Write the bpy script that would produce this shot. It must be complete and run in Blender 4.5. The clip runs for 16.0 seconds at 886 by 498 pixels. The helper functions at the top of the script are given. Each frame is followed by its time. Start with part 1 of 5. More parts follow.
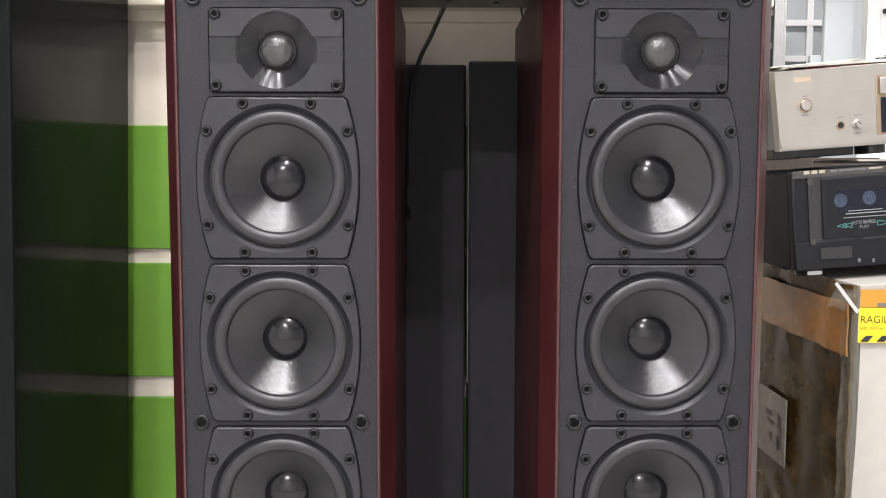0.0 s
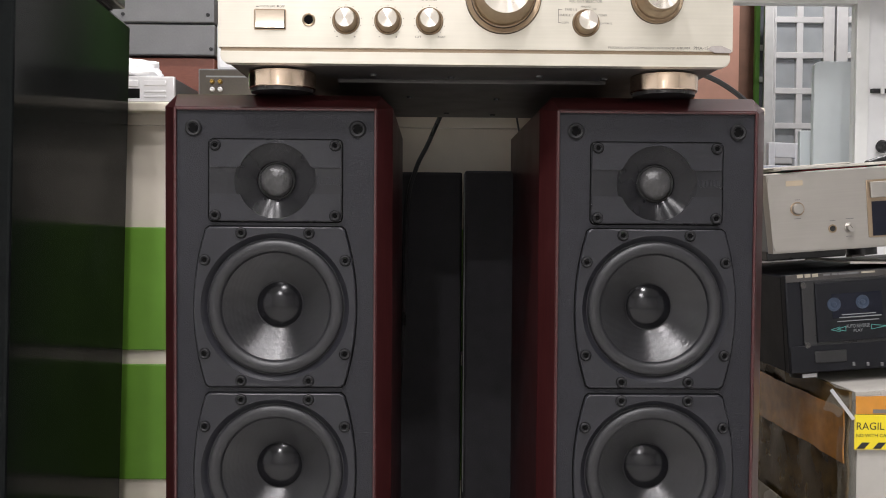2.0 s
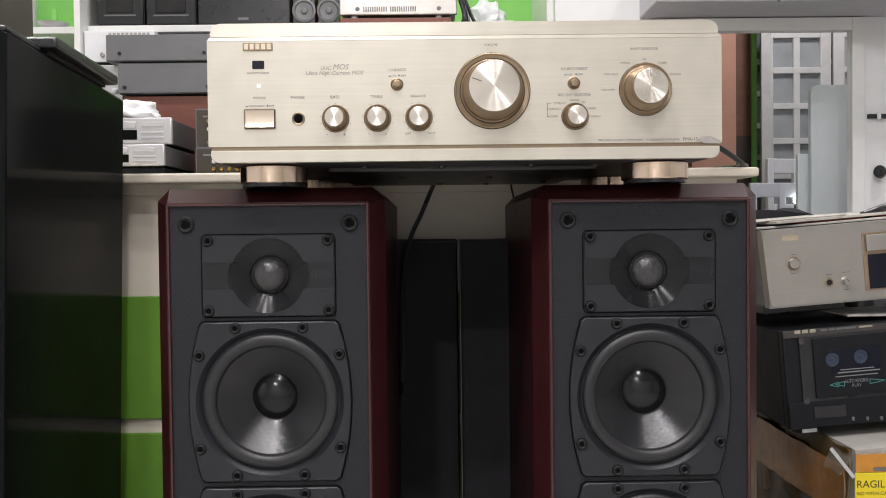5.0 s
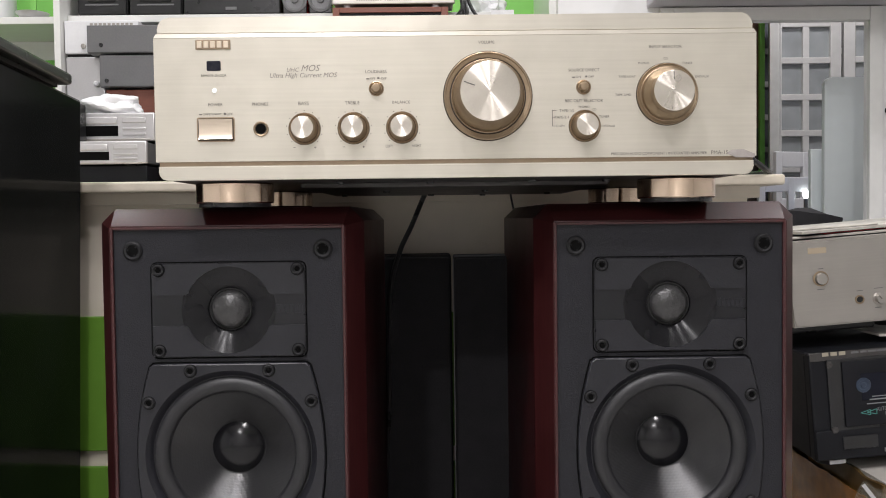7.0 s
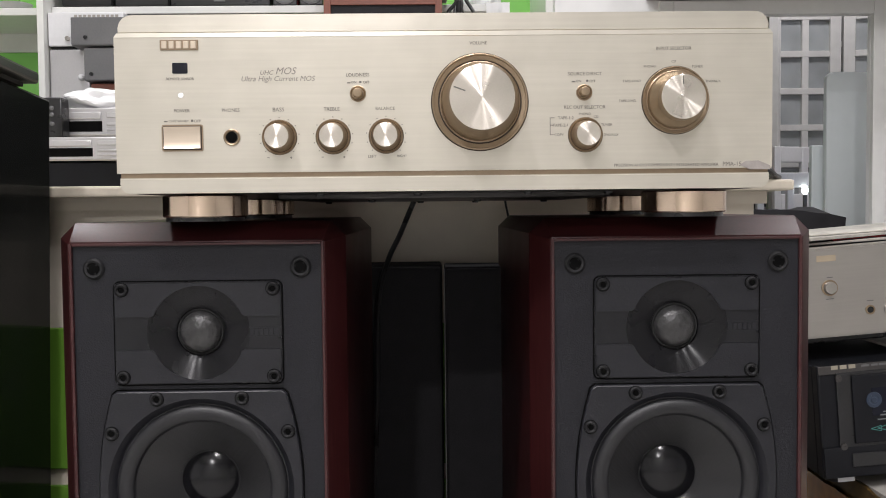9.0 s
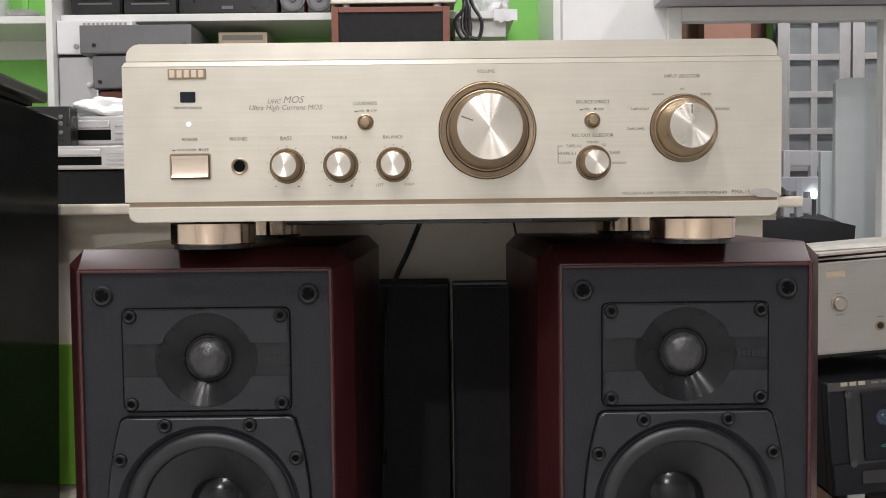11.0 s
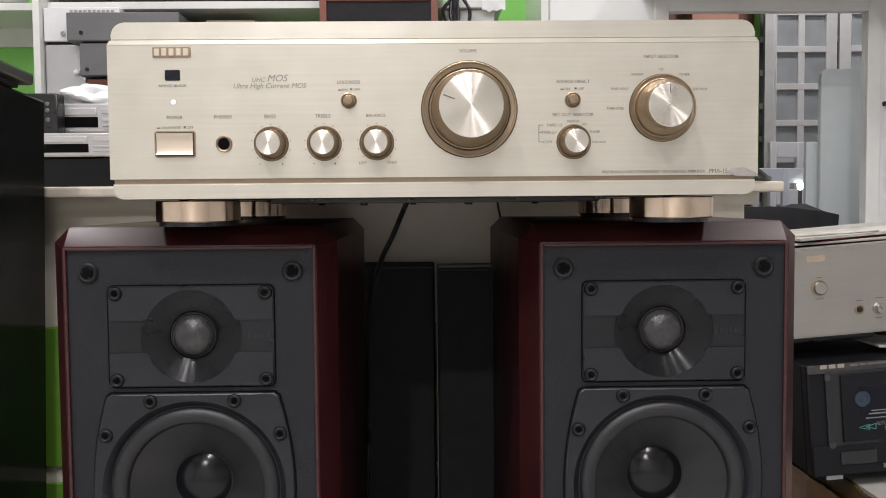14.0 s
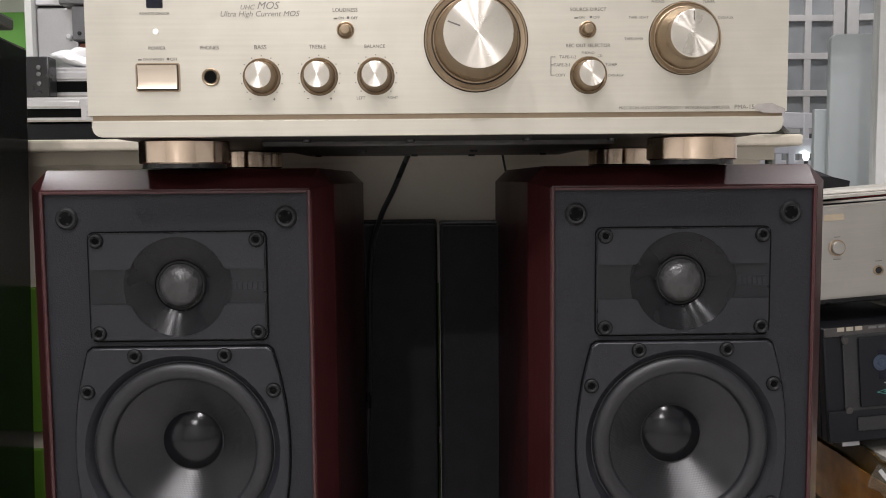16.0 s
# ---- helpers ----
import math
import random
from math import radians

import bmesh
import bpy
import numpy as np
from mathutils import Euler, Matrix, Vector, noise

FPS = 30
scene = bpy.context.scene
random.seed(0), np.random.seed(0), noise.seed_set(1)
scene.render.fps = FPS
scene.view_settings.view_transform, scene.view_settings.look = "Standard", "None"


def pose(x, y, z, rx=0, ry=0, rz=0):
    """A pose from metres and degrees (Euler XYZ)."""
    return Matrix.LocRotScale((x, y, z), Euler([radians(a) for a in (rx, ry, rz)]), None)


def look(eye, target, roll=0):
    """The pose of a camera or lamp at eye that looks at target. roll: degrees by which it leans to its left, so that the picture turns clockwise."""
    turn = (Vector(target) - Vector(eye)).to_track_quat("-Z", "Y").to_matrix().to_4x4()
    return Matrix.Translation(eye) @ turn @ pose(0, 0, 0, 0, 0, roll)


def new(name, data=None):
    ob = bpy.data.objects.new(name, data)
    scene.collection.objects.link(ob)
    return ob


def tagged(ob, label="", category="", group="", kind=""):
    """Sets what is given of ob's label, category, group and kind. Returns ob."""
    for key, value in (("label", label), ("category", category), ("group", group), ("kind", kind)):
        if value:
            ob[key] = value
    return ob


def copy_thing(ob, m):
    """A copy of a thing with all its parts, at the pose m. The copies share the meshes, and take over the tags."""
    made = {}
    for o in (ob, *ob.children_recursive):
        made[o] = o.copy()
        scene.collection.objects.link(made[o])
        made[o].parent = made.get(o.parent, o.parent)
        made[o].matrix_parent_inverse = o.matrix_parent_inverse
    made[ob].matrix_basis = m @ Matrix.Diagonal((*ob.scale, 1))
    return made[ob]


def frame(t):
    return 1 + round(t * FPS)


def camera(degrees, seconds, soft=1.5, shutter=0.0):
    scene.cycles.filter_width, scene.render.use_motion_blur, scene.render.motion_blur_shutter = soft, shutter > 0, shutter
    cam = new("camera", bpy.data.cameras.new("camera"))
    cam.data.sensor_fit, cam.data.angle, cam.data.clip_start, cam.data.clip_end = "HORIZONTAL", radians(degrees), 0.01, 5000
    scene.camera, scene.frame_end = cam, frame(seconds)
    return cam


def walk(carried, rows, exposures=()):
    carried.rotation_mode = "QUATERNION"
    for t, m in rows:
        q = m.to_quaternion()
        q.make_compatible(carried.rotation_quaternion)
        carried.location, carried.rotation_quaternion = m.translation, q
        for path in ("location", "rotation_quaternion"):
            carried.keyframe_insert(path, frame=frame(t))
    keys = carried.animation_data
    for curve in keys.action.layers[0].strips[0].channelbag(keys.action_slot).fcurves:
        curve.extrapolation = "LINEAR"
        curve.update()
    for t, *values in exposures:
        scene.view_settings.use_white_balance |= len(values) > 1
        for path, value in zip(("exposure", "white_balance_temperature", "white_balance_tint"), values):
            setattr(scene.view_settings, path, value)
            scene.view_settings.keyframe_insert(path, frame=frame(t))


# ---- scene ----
cam = camera(53.6, 16.0, soft=1.0)
PATH = [
    (0, (0.022, -0.047, 0.751), (0.036, 1.946, 0.585), 0.1),
    (0.5, (0.023, -0.044, 0.765), (0.042, 1.95, 0.621), 0.1),
    (1, (0.022, -0.042, 0.778), (0.045, 1.955, 0.668), 0.3),
    (1.5, (0.019, -0.046, 0.797), (0.047, 1.952, 0.722), 0.4),
    (2, (0.018, -0.045, 0.823), (0.048, 1.954, 0.766), 0.4),
    (2.5, (0.023, -0.047, 0.843), (0.062, 1.952, 0.796), 0.2),
    (3, (0.023, -0.049, 0.865), (0.067, 1.949, 0.817), 0.2),
    (3.5, (0.017, -0.055, 0.877), (0.061, 1.944, 0.828), 0.1),
    (4, (0.018, -0.055, 0.889), (0.058, 1.944, 0.843), -0.2),
    (4.2, (0.019, -0.055, 0.89), (0.055, 1.944, 0.852), -0.4),
    (6.5, (0.038, 0.028, 0.922), (0.056, 2.027, 0.857), -0.7),
    (7, (0.038, 0.063, 0.928), (0.06, 2.062, 0.858), -0.7),
    (7.5, (0.038, 0.093, 0.944), (0.061, 2.091, 0.858), -0.7),
    (8, (0.041, 0.11, 0.943), (0.071, 2.107, 0.85), -0.2),
    (8.5, (0.046, 0.114, 0.944), (0.082, 2.111, 0.849), -0.5),
    (9, (0.044, 0.116, 0.945), (0.076, 2.114, 0.855), -0.6),
    (9.5, (0.047, 0.117, 0.958), (0.083, 2.115, 0.865), -0.7),
    (10, (0.045, 0.119, 0.962), (0.083, 2.116, 0.871), -0.7),
    (10.2, (0.044, 0.117, 0.964), (0.073, 2.115, 0.871), -0.8),
    (12.3, (0.048, 0.119, 0.962), (0.058, 2.117, 0.878), -0.6),
    (12.5, (0.051, 0.119, 0.961), (0.068, 2.117, 0.874), -0.6),
    (13, (0.054, 0.112, 0.958), (0.088, 2.11, 0.873), -0.4),
    (13.5, (0.054, 0.108, 0.955), (0.087, 2.106, 0.864), -0.6),
    (14, (0.049, 0.109, 0.954), (0.087, 2.105, 0.847), -0.5),
    (14.5, (0.05, 0.112, 0.948), (0.085, 2.109, 0.828), -0.4),
    (15, (0.048, 0.121, 0.944), (0.086, 2.116, 0.81), -0.3),
    (15.5, (0.049, 0.134, 0.937), (0.081, 2.129, 0.792), -0.4),
    (16, (0.047, 0.149, 0.93), (0.084, 2.142, 0.771), -0.5),
]
walk(cam, [(t, look(eye, target, roll)) for t, eye, target, roll in PATH],
     [(0, 0.90), (0.7, 0.66), (1.5, 0.2), (2.5, -0.09), (4, -0.23), (6.5, -0.36), (10, -0.44), (14, -0.42), (16, -0.41)])

# ---- world and lamps ----
world = bpy.data.worlds.new("world")
scene.world = world
world.use_nodes = True
world.node_tree.nodes["Background"].inputs[0].default_value = (0.75, 0.82, 1.0, 1)
world.node_tree.nodes["Background"].inputs[1].default_value = 0.35


# ---- materials ----
def material(name, base, rough=0.5, metal=0.0, vary=0.12, grain=60.0, bump=0.0, coat=0.0, stretch=(1, 1, 1), wear=0.1,
             aniso=0.0, emit=0.0, spec=0.5, tint=None):
    """A surface with fine grain and broad stains, in metres of the object's own space."""
    m = bpy.data.materials.new(name)
    m.use_nodes = True
    nt = m.node_tree
    n, l = nt.nodes, nt.links
    b = n["Principled BSDF"]
    tc = n.new("ShaderNodeTexCoord")
    mp = n.new("ShaderNodeMapping")
    mp.inputs["Scale"].default_value = stretch
    l.new(tc.outputs["Object"], mp.inputs["Vector"])
    fine, broad = n.new("ShaderNodeTexNoise"), n.new("ShaderNodeTexNoise")
    fine.inputs["Scale"].default_value, fine.inputs["Detail"].default_value = grain, 6
    broad.inputs["Scale"].default_value, broad.inputs["Detail"].default_value = grain * 0.07 + 3, 3
    l.new(mp.outputs[0], fine.inputs["Vector"])
    l.new(tc.outputs["Object"], broad.inputs["Vector"])
    mix = n.new("ShaderNodeMix")
    mix.data_type = "RGBA"
    lo = [c * (1 - vary) for c in base]
    hi = [min(1, c * (1 + vary)) for c in (tint or base)]
    mix.inputs[6].default_value, mix.inputs[7].default_value = (*lo, 1), (*hi, 1)
    add = n.new("ShaderNodeMath")
    add.operation = "MULTIPLY_ADD"
    add.inputs[1].default_value = 0.5
    half = n.new("ShaderNodeMath")
    half.operation = "MULTIPLY"
    half.inputs[1].default_value = 0.5
    l.new(broad.outputs[0], half.inputs[0])
    l.new(fine.outputs[0], add.inputs[0])
    l.new(half.outputs[0], add.inputs[2])
    ramp = n.new("ShaderNodeMapRange")
    ramp.inputs[1].default_value, ramp.inputs[2].default_value = 0.3, 0.7
    l.new(add.outputs[0], ramp.inputs[0])
    l.new(ramp.outputs[0], mix.inputs[0])
    l.new(mix.outputs[2], b.inputs["Base Color"])
    rr = n.new("ShaderNodeMapRange")
    rr.inputs[1].default_value, rr.inputs[2].default_value = 0.35, 0.65
    rr.inputs[3].default_value, rr.inputs[4].default_value = max(0.02, rough * (1 - wear)), min(1, rough * (1 + wear))
    l.new(broad.outputs[0], rr.inputs[0])
    l.new(rr.outputs[0], b.inputs["Roughness"])
    b.inputs["Metallic"].default_value = metal
    b.inputs["Coat Weight"].default_value = coat
    b.inputs["Coat Roughness"].default_value = 0.12
    b.inputs["Specular IOR Level"].default_value = spec
    if aniso:
        t = n.new("ShaderNodeTangent")
        t.direction_type, t.axis = "RADIAL", "Z"
        b.inputs["Anisotropic"].default_value = aniso
        b.inputs["Anisotropic Rotation"].default_value = 0.25
        l.new(t.outputs[0], b.inputs["Tangent"])
    if bump:
        bp = n.new("ShaderNodeBump")
        bp.inputs["Strength"].default_value, bp.inputs["Distance"].default_value = bump, 0.001
        l.new(fine.outputs[0], bp.inputs["Height"])
        l.new(bp.outputs[0], b.inputs["Normal"])
    if emit:
        b.inputs["Emission Color"].default_value, b.inputs["Emission Strength"].default_value = (*base, 1), emit
    return m


M = dict(
    gold=material("champagne_aluminium", (0.65, 0.611, 0.528), 0.31, 0.58, 0.06, 500, 0.05, stretch=(0.02, 1, 1)),
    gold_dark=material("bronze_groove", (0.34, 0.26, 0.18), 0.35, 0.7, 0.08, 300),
    # dark brown that paints the shade in gaps round knobs and the power key
    gap_shade=material("dark_brown_gap_shade", (0.055, 0.038, 0.025), 0.5, 0.3, 0.1, 300),
    gold_ring=material("gold_knob_side", (0.35, 0.268, 0.182), 0.36, 0.85, 0.08, 300),
    spun=material("spun_aluminium", (0.84, 0.78, 0.70), 0.30, 1.0, 0.04, 900, aniso=1.0),
    foot=material("bronze_foot", (0.80, 0.63, 0.49), 0.19, 1.0, 0.06, 300, aniso=0.92),
    gold_key=material("gold_push_key", (0.74, 0.63, 0.51), 0.3, 0.7, 0.06, 400, 0.03, stretch=(0.03, 1, 1)),
    print_ink=material("thin_grey_print", (0.13, 0.118, 0.104), 0.6, 0, 0.1, 400),
    ink_soft=material("pale_grey_print", (0.25, 0.23, 0.205), 0.6, 0, 0.1, 400),
    paper_dull=material("label_under_film", (0.20, 0.185, 0.155), 0.25, 0, 0.35, 60, 0.3, coat=0.2),
    ink=material("grey_ink", (0.15, 0.137, 0.122), 0.6, 0, 0.1, 400),
    black=material("black_plastic", (0.018, 0.018, 0.019), 0.3, 0, 0.25, 400, 0.1),
    dark=material("dark_hole", (0.010, 0.010, 0.010), 0.8, 0, 0.2, 200),
    chassis=material("black_steel", (0.055, 0.051, 0.049), 0.38, 0.2, 0.2, 300, 0.06),
    # near-black painting unlit holes and shadow gaps; also colours a display strip
    shade_display_black=material("shade_display_black", (0.0025, 0.0025, 0.0025), 0.9, 0, 0.2, 200, spec=0.1),
    baffle=material("charcoal_baffle", (0.0135, 0.0137, 0.0172), 0.58, 0, 0.25, 900, 0.28, spec=0.30),
    plate=material("moulded_charcoal_plastic", (0.0150, 0.0152, 0.0190), 0.38, 0, 0.18, 700, 0.14, spec=0.40),
    horn=material("smooth_charcoal_band", (0.0095, 0.0097, 0.0120), 0.30, 0, 0.12, 500, 0.05, spec=0.4),
    guide=material("ribbed_horn", (0.0050, 0.0050, 0.0065), 0.26, 0.0, 0.12, 500, aniso=0.97, spec=0.36),
    rubber=material("rubber_surround", (0.015, 0.015, 0.017), 0.45, 0, 0.15, 300, 0.05),
    cone=material("woven_polymer_cone", (0.0055, 0.0055, 0.0072), 0.31, 0.0, 0.35, 1100, 0.0, spec=0.75, aniso=0.8),
    cap=material("glossy_dust_cap", (0.0045, 0.0045, 0.006), 0.17, 0, 0.25, 250, 0.10, spec=0.42),
    dome=material("grey_fabric_dome", (0.040, 0.0395, 0.040), 0.33, 0.1, 0.5, 220, 1.0, coat=0.15),
    rosewood=material("rosewood_veneer", (0.031, 0.0068, 0.0072), 0.34, 0, 0.35, 90, 0.03, spec=0.24, stretch=(5, 5, 0.3)),
    lipwood=material("rosewood_edge", (0.046, 0.0105, 0.011), 0.36, 0, 0.25, 120, 0.03, coat=0.2, stretch=(5, 5, 0.4)),
    gloss_black=material("gloss_black_laminate", (0.007, 0.008, 0.008), 0.11, 0, 0.2, 200, 0.0, spec=0.038),
    matt_black=material("matt_black_cloth", (0.029, 0.0285, 0.031), 0.85, 0, 0.25, 700, 0.2, spec=0.10),
    cream=material("cream_laminate", (0.74, 0.675, 0.57), 0.4, 0, 0.06, 40, 0.02, coat=0.1),
    green=material("lime_green_laminate", (0.135, 0.30, 0.033), 0.42, 0, 0.08, 40, 0.02),
    greenwall=material("lime_green_paint", (0.24, 0.60, 0.13), 0.6, 0, 0.06, 30, 0.05),
    wall=material("white_wall_paint", (0.76, 0.76, 0.76), 0.7, 0, 0.04, 30, 0.06),
    whitewood=material("white_gloss_paint", (0.75, 0.75, 0.73), 0.35, 0, 0.05, 40, 0.03),
    # greyer copy of the white paint, toned down to the doors' brightness
    doorwood=material("greyed_white_door_paint", (0.60, 0.59, 0.575), 0.4, 0, 0.1, 25, 0.05),
    stone=material("beige_countertop_edge", (0.62, 0.56, 0.46), 0.4, 0, 0.14, 80, 0.04),
    floor=material("pale_grey_floor_tile", (0.54, 0.53, 0.51), 0.3, 0, 0.1, 20, 0.02),
    silver=material("silver_faceplate", (0.43, 0.405, 0.375), 0.34, 0.75, 0.05, 400, 0.03, stretch=(0.03, 1, 1)),
    silver_light=material("pale_silver_plastic", (0.60, 0.59, 0.60), 0.33, 0.5, 0.05, 200, 0.02),
    greysteel=material("grey_steel_case", (0.16, 0.16, 0.165), 0.45, 0.3, 0.1, 200, 0.05),
    whiteplastic=material("white_plastic", (0.76, 0.76, 0.78), 0.4, 0, 0.04, 100, 0.02),
    redbrown=material("redbrown_veneer", (0.18, 0.058, 0.037), 0.45, 0, 0.2, 60, 0.04, stretch=(1, 1, 4)),
    deck=material("black_anodised_face", (0.0085, 0.009, 0.0115), 0.45, 0.0, 0.15, 300, 0.04, spec=0.22),
    deckwin=material("smoked_window", (0.007, 0.008, 0.015), 0.12, 0, 0.2, 100, spec=0.3),
    blueglass=material("blue_cassette_reel", (0.028, 0.042, 0.070), 0.3, 0, 0.3, 300),
    white_ink=material("white_ink", (0.20, 0.21, 0.215), 0.6, 0, 0.1, 300),
    green_ink=material("green_ink", (0.07, 0.27, 0.24), 0.6, 0, 0.1, 300),
    goldtxt=material("pale_gold_ink", (0.42, 0.38, 0.30), 0.4, 0.4, 0.1, 300),
    carton=material("white_carton", (0.42, 0.40, 0.365), 0.6, 0, 0.1, 40, 0.1),
    kraft=material("brown_wrapped_side", (0.030, 0.018, 0.006), 0.24, 0, 0.5, 38, 0.5, coat=0.04, spec=0.22, tint=(0.075, 0.045, 0.014)),
    orange=material("orange_tape", (0.55, 0.23, 0.025), 0.25, 0, 0.2, 60, 0.1, coat=0.4),
    yellow=material("yellow_label", (0.78, 0.62, 0.02), 0.4, 0, 0.06, 60),
    film=material("crumpled_clear_film", (0.42, 0.40, 0.33), 0.2, 0, 0.3, 60, 0.8, coat=0.6),
    tissue=material("white_tissue", (0.84, 0.84, 0.86), 0.8, 0, 0.03, 100, 0.3),
    orange_dim=material("orange_tape_under_film", (0.32, 0.13, 0.018), 0.25, 0, 0.4, 60, 0.4, coat=0.5),
    backwall=material("pale_bounce_wall", (0.82, 0.81, 0.79), 0.7, 0, 0.1, 8, 0.05),
    brass=material("gold_connector", (0.60, 0.40, 0.12), 0.3, 0.9, 0.1, 200),
    rearpanel=material("dark_rear_panel", (0.055, 0.046, 0.036), 0.5, 0.2, 0.2, 200, 0.05),
    red=material("red_lacquer", (0.30, 0.012, 0.018), 0.25, 0, 0.15, 100, coat=0.4),
    tan=material("tan_sticker", (0.38, 0.31, 0.22), 0.6, 0, 0.1, 100),
    paper=material("printed_paper", (0.42, 0.40, 0.36), 0.45, 0, 0.5, 45, 0.05),
    darkbrown=material("dark_brown_veneer", (0.050, 0.038, 0.032), 0.45, 0, 0.2, 80, 0.03, stretch=(4, 4, 0.4)),
    salmon=material("terracotta_paint", (0.48, 0.25, 0.18), 0.6, 0, 0.1, 20),
    brick=material("brown_board", (0.15, 0.075, 0.045), 0.6, 0, 0.25, 20),
    pane=material("dim_glass_pane", (0.17, 0.18, 0.20), 0.08, 0, 0.25, 6, spec=0.8),
    # half-clear pale tone stands in for the bright view behind the glass
    glass_pane=material("pale_glass_pane", (0.50, 0.53, 0.54), 0.1, 0, 0.3, 6, spec=0.8),
    peg=material("dull_black_plastic", (0.012, 0.012, 0.013), 0.55, 0, 0.25, 400, 0.1, spec=0.3),
    board=material("pale_blue_board", (0.70, 0.75, 0.755), 0.4, 0, 0.04, 20),
    bluebox=material("blue_plastic", (0.22, 0.30, 0.62), 0.4, 0, 0.15, 60),
    smudge=material("grey_residue", (0.33, 0.30, 0.28), 0.75, 0, 0.2, 200, 0.3),
    # the grey-lilac holds the shade that lies on the soffit
    soffit=material("shaded_lilac_soffit", (0.46, 0.45, 0.48), 0.6, 0, 0.06, 30, 0.04),
    lampglow=material("lit_lamp_diffuser", (1.0, 0.95, 0.88), 0.4, 0, 0.02, 30, emit=14.0),
    ledglow=material("lit_lamp", (0.9, 1.0, 0.98), 0.4, 0, 0.02, 30, emit=8.0),
    ledwhite=material("pale_indicator", (0.9, 0.9, 0.92), 0.3, 0, 0.02, 30, emit=0.5),
)


def weave(m, period):
    """A plain weave of raised threads."""
    n, l = m.node_tree.nodes, m.node_tree.links
    tc = n.new("ShaderNodeTexCoord")
    waves = []
    for axis in "XY":
        w = n.new("ShaderNodeTexWave")
        w.bands_direction = axis
        w.inputs["Scale"].default_value = 0.314 / period
        w.inputs["Distortion"].default_value = 0.0
        l.new(tc.outputs["Object"], w.inputs["Vector"])
        waves.append(w)
    mul = n.new("ShaderNodeMath")
    mul.operation = "MULTIPLY"
    l.new(waves[0].outputs["Fac"], mul.inputs[0])
    l.new(waves[1].outputs["Fac"], mul.inputs[1])
    bp = n.new("ShaderNodeBump")
    bp.inputs["Strength"].default_value, bp.inputs["Distance"].default_value = 0.22, 0.0002
    l.new(mul.outputs[0], bp.inputs["Height"])
    l.new(bp.outputs[0], n["Principled BSDF"].inputs["Normal"])


weave(M["cone"], 0.0010)
film = M["film"].node_tree.nodes["Principled BSDF"]
film.inputs["Alpha"].default_value = 0.15
M["glass_pane"].node_tree.nodes["Principled BSDF"].inputs["Alpha"].default_value = 0.5


# ---- mesh helpers ----
def thing(name, label, category, at=Matrix(), group="", kind=""):
    ob = new(name)
    ob.empty_display_size = 0.02
    ob.matrix_basis = at
    return tagged(ob, label, category, group, kind)


def finish(bm, name, mat, smooth=20):
    me = bpy.data.meshes.new(name)
    bmesh.ops.recalc_face_normals(bm, faces=bm.faces[:])
    bm.to_mesh(me)
    bm.free()
    if smooth:
        me.shade_smooth()
        me.set_sharp_from_angle(angle=radians(smooth))
    me.materials.append(mat)
    return me


def part(name, bm, mat, parent, label="", at=None, smooth=20):
    me = bm if isinstance(bm, bpy.types.Mesh) else finish(bm, name, mat, smooth)
    ob = new(name, me)
    ob.parent = parent
    if at is not None:
        ob.matrix_basis = at
    return tagged(ob, label)


def solo(name, bm, mat, label, category, at=None, kind="", group="", smooth=20):
    ob = new(name, finish(bm, name, mat, smooth))
    if at is not None:
        ob.matrix_basis = at
    return tagged(ob, label, category, group, kind)


def add_box(bm, x0, x1, y0, y1, z0, z1, bevel=0.0, seg=2):
    vs = [bm.verts.new(p) for p in ((x0, y0, z0), (x1, y0, z0), (x1, y1, z0), (x0, y1, z0),
                                    (x0, y0, z1), (x1, y0, z1), (x1, y1, z1), (x0, y1, z1))]
    fs = [bm.faces.new([vs[i] for i in f]) for f in
          ((3, 2, 1, 0), (4, 5, 6, 7), (0, 1, 5, 4), (1, 2, 6, 5), (2, 3, 7, 6), (3, 0, 4, 7))]
    if bevel:
        es = list({e for f in fs for e in f.edges})
        bmesh.ops.bevel(bm, geom=es, offset=bevel, segments=seg, affect="EDGES", profile=0.5)
    return vs


def box(x0, x1, y0, y1, z0, z1, bevel=0.0, seg=2):
    bm = bmesh.new()
    add_box(bm, x0, x1, y0, y1, z0, z1, bevel, seg)
    return bm


def lathe(profile, n=40, close=True):
    """Revolve (radius, height) pairs about z."""
    bm = bmesh.new()
    rings = []
    for r, h in profile:
        if r < 1e-6:
            rings.append([bm.verts.new((0, 0, h))])
        else:
            rings.append([bm.verts.new((r * math.cos(2 * math.pi * k / n), r * math.sin(2 * math.pi * k / n), h)) for k in range(n)])
    for a, b in zip(rings, rings[1:]):
        for k in range(n):
            k2 = (k + 1) % n
            q = [a[k % len(a)], a[k2 % len(a)], b[k2 % len(b)], b[k % len(b)]]
            u = list(dict.fromkeys(q))
            if len(u) > 2:
                bm.faces.new(u)
    return bm


FRONT = pose(0, 0, 0, 90)  # a lathe's z turned to face -y


def front(x, y, z):
    """The pose of a turned piece whose axis points towards -y."""
    return pose(x, y, z, 90)


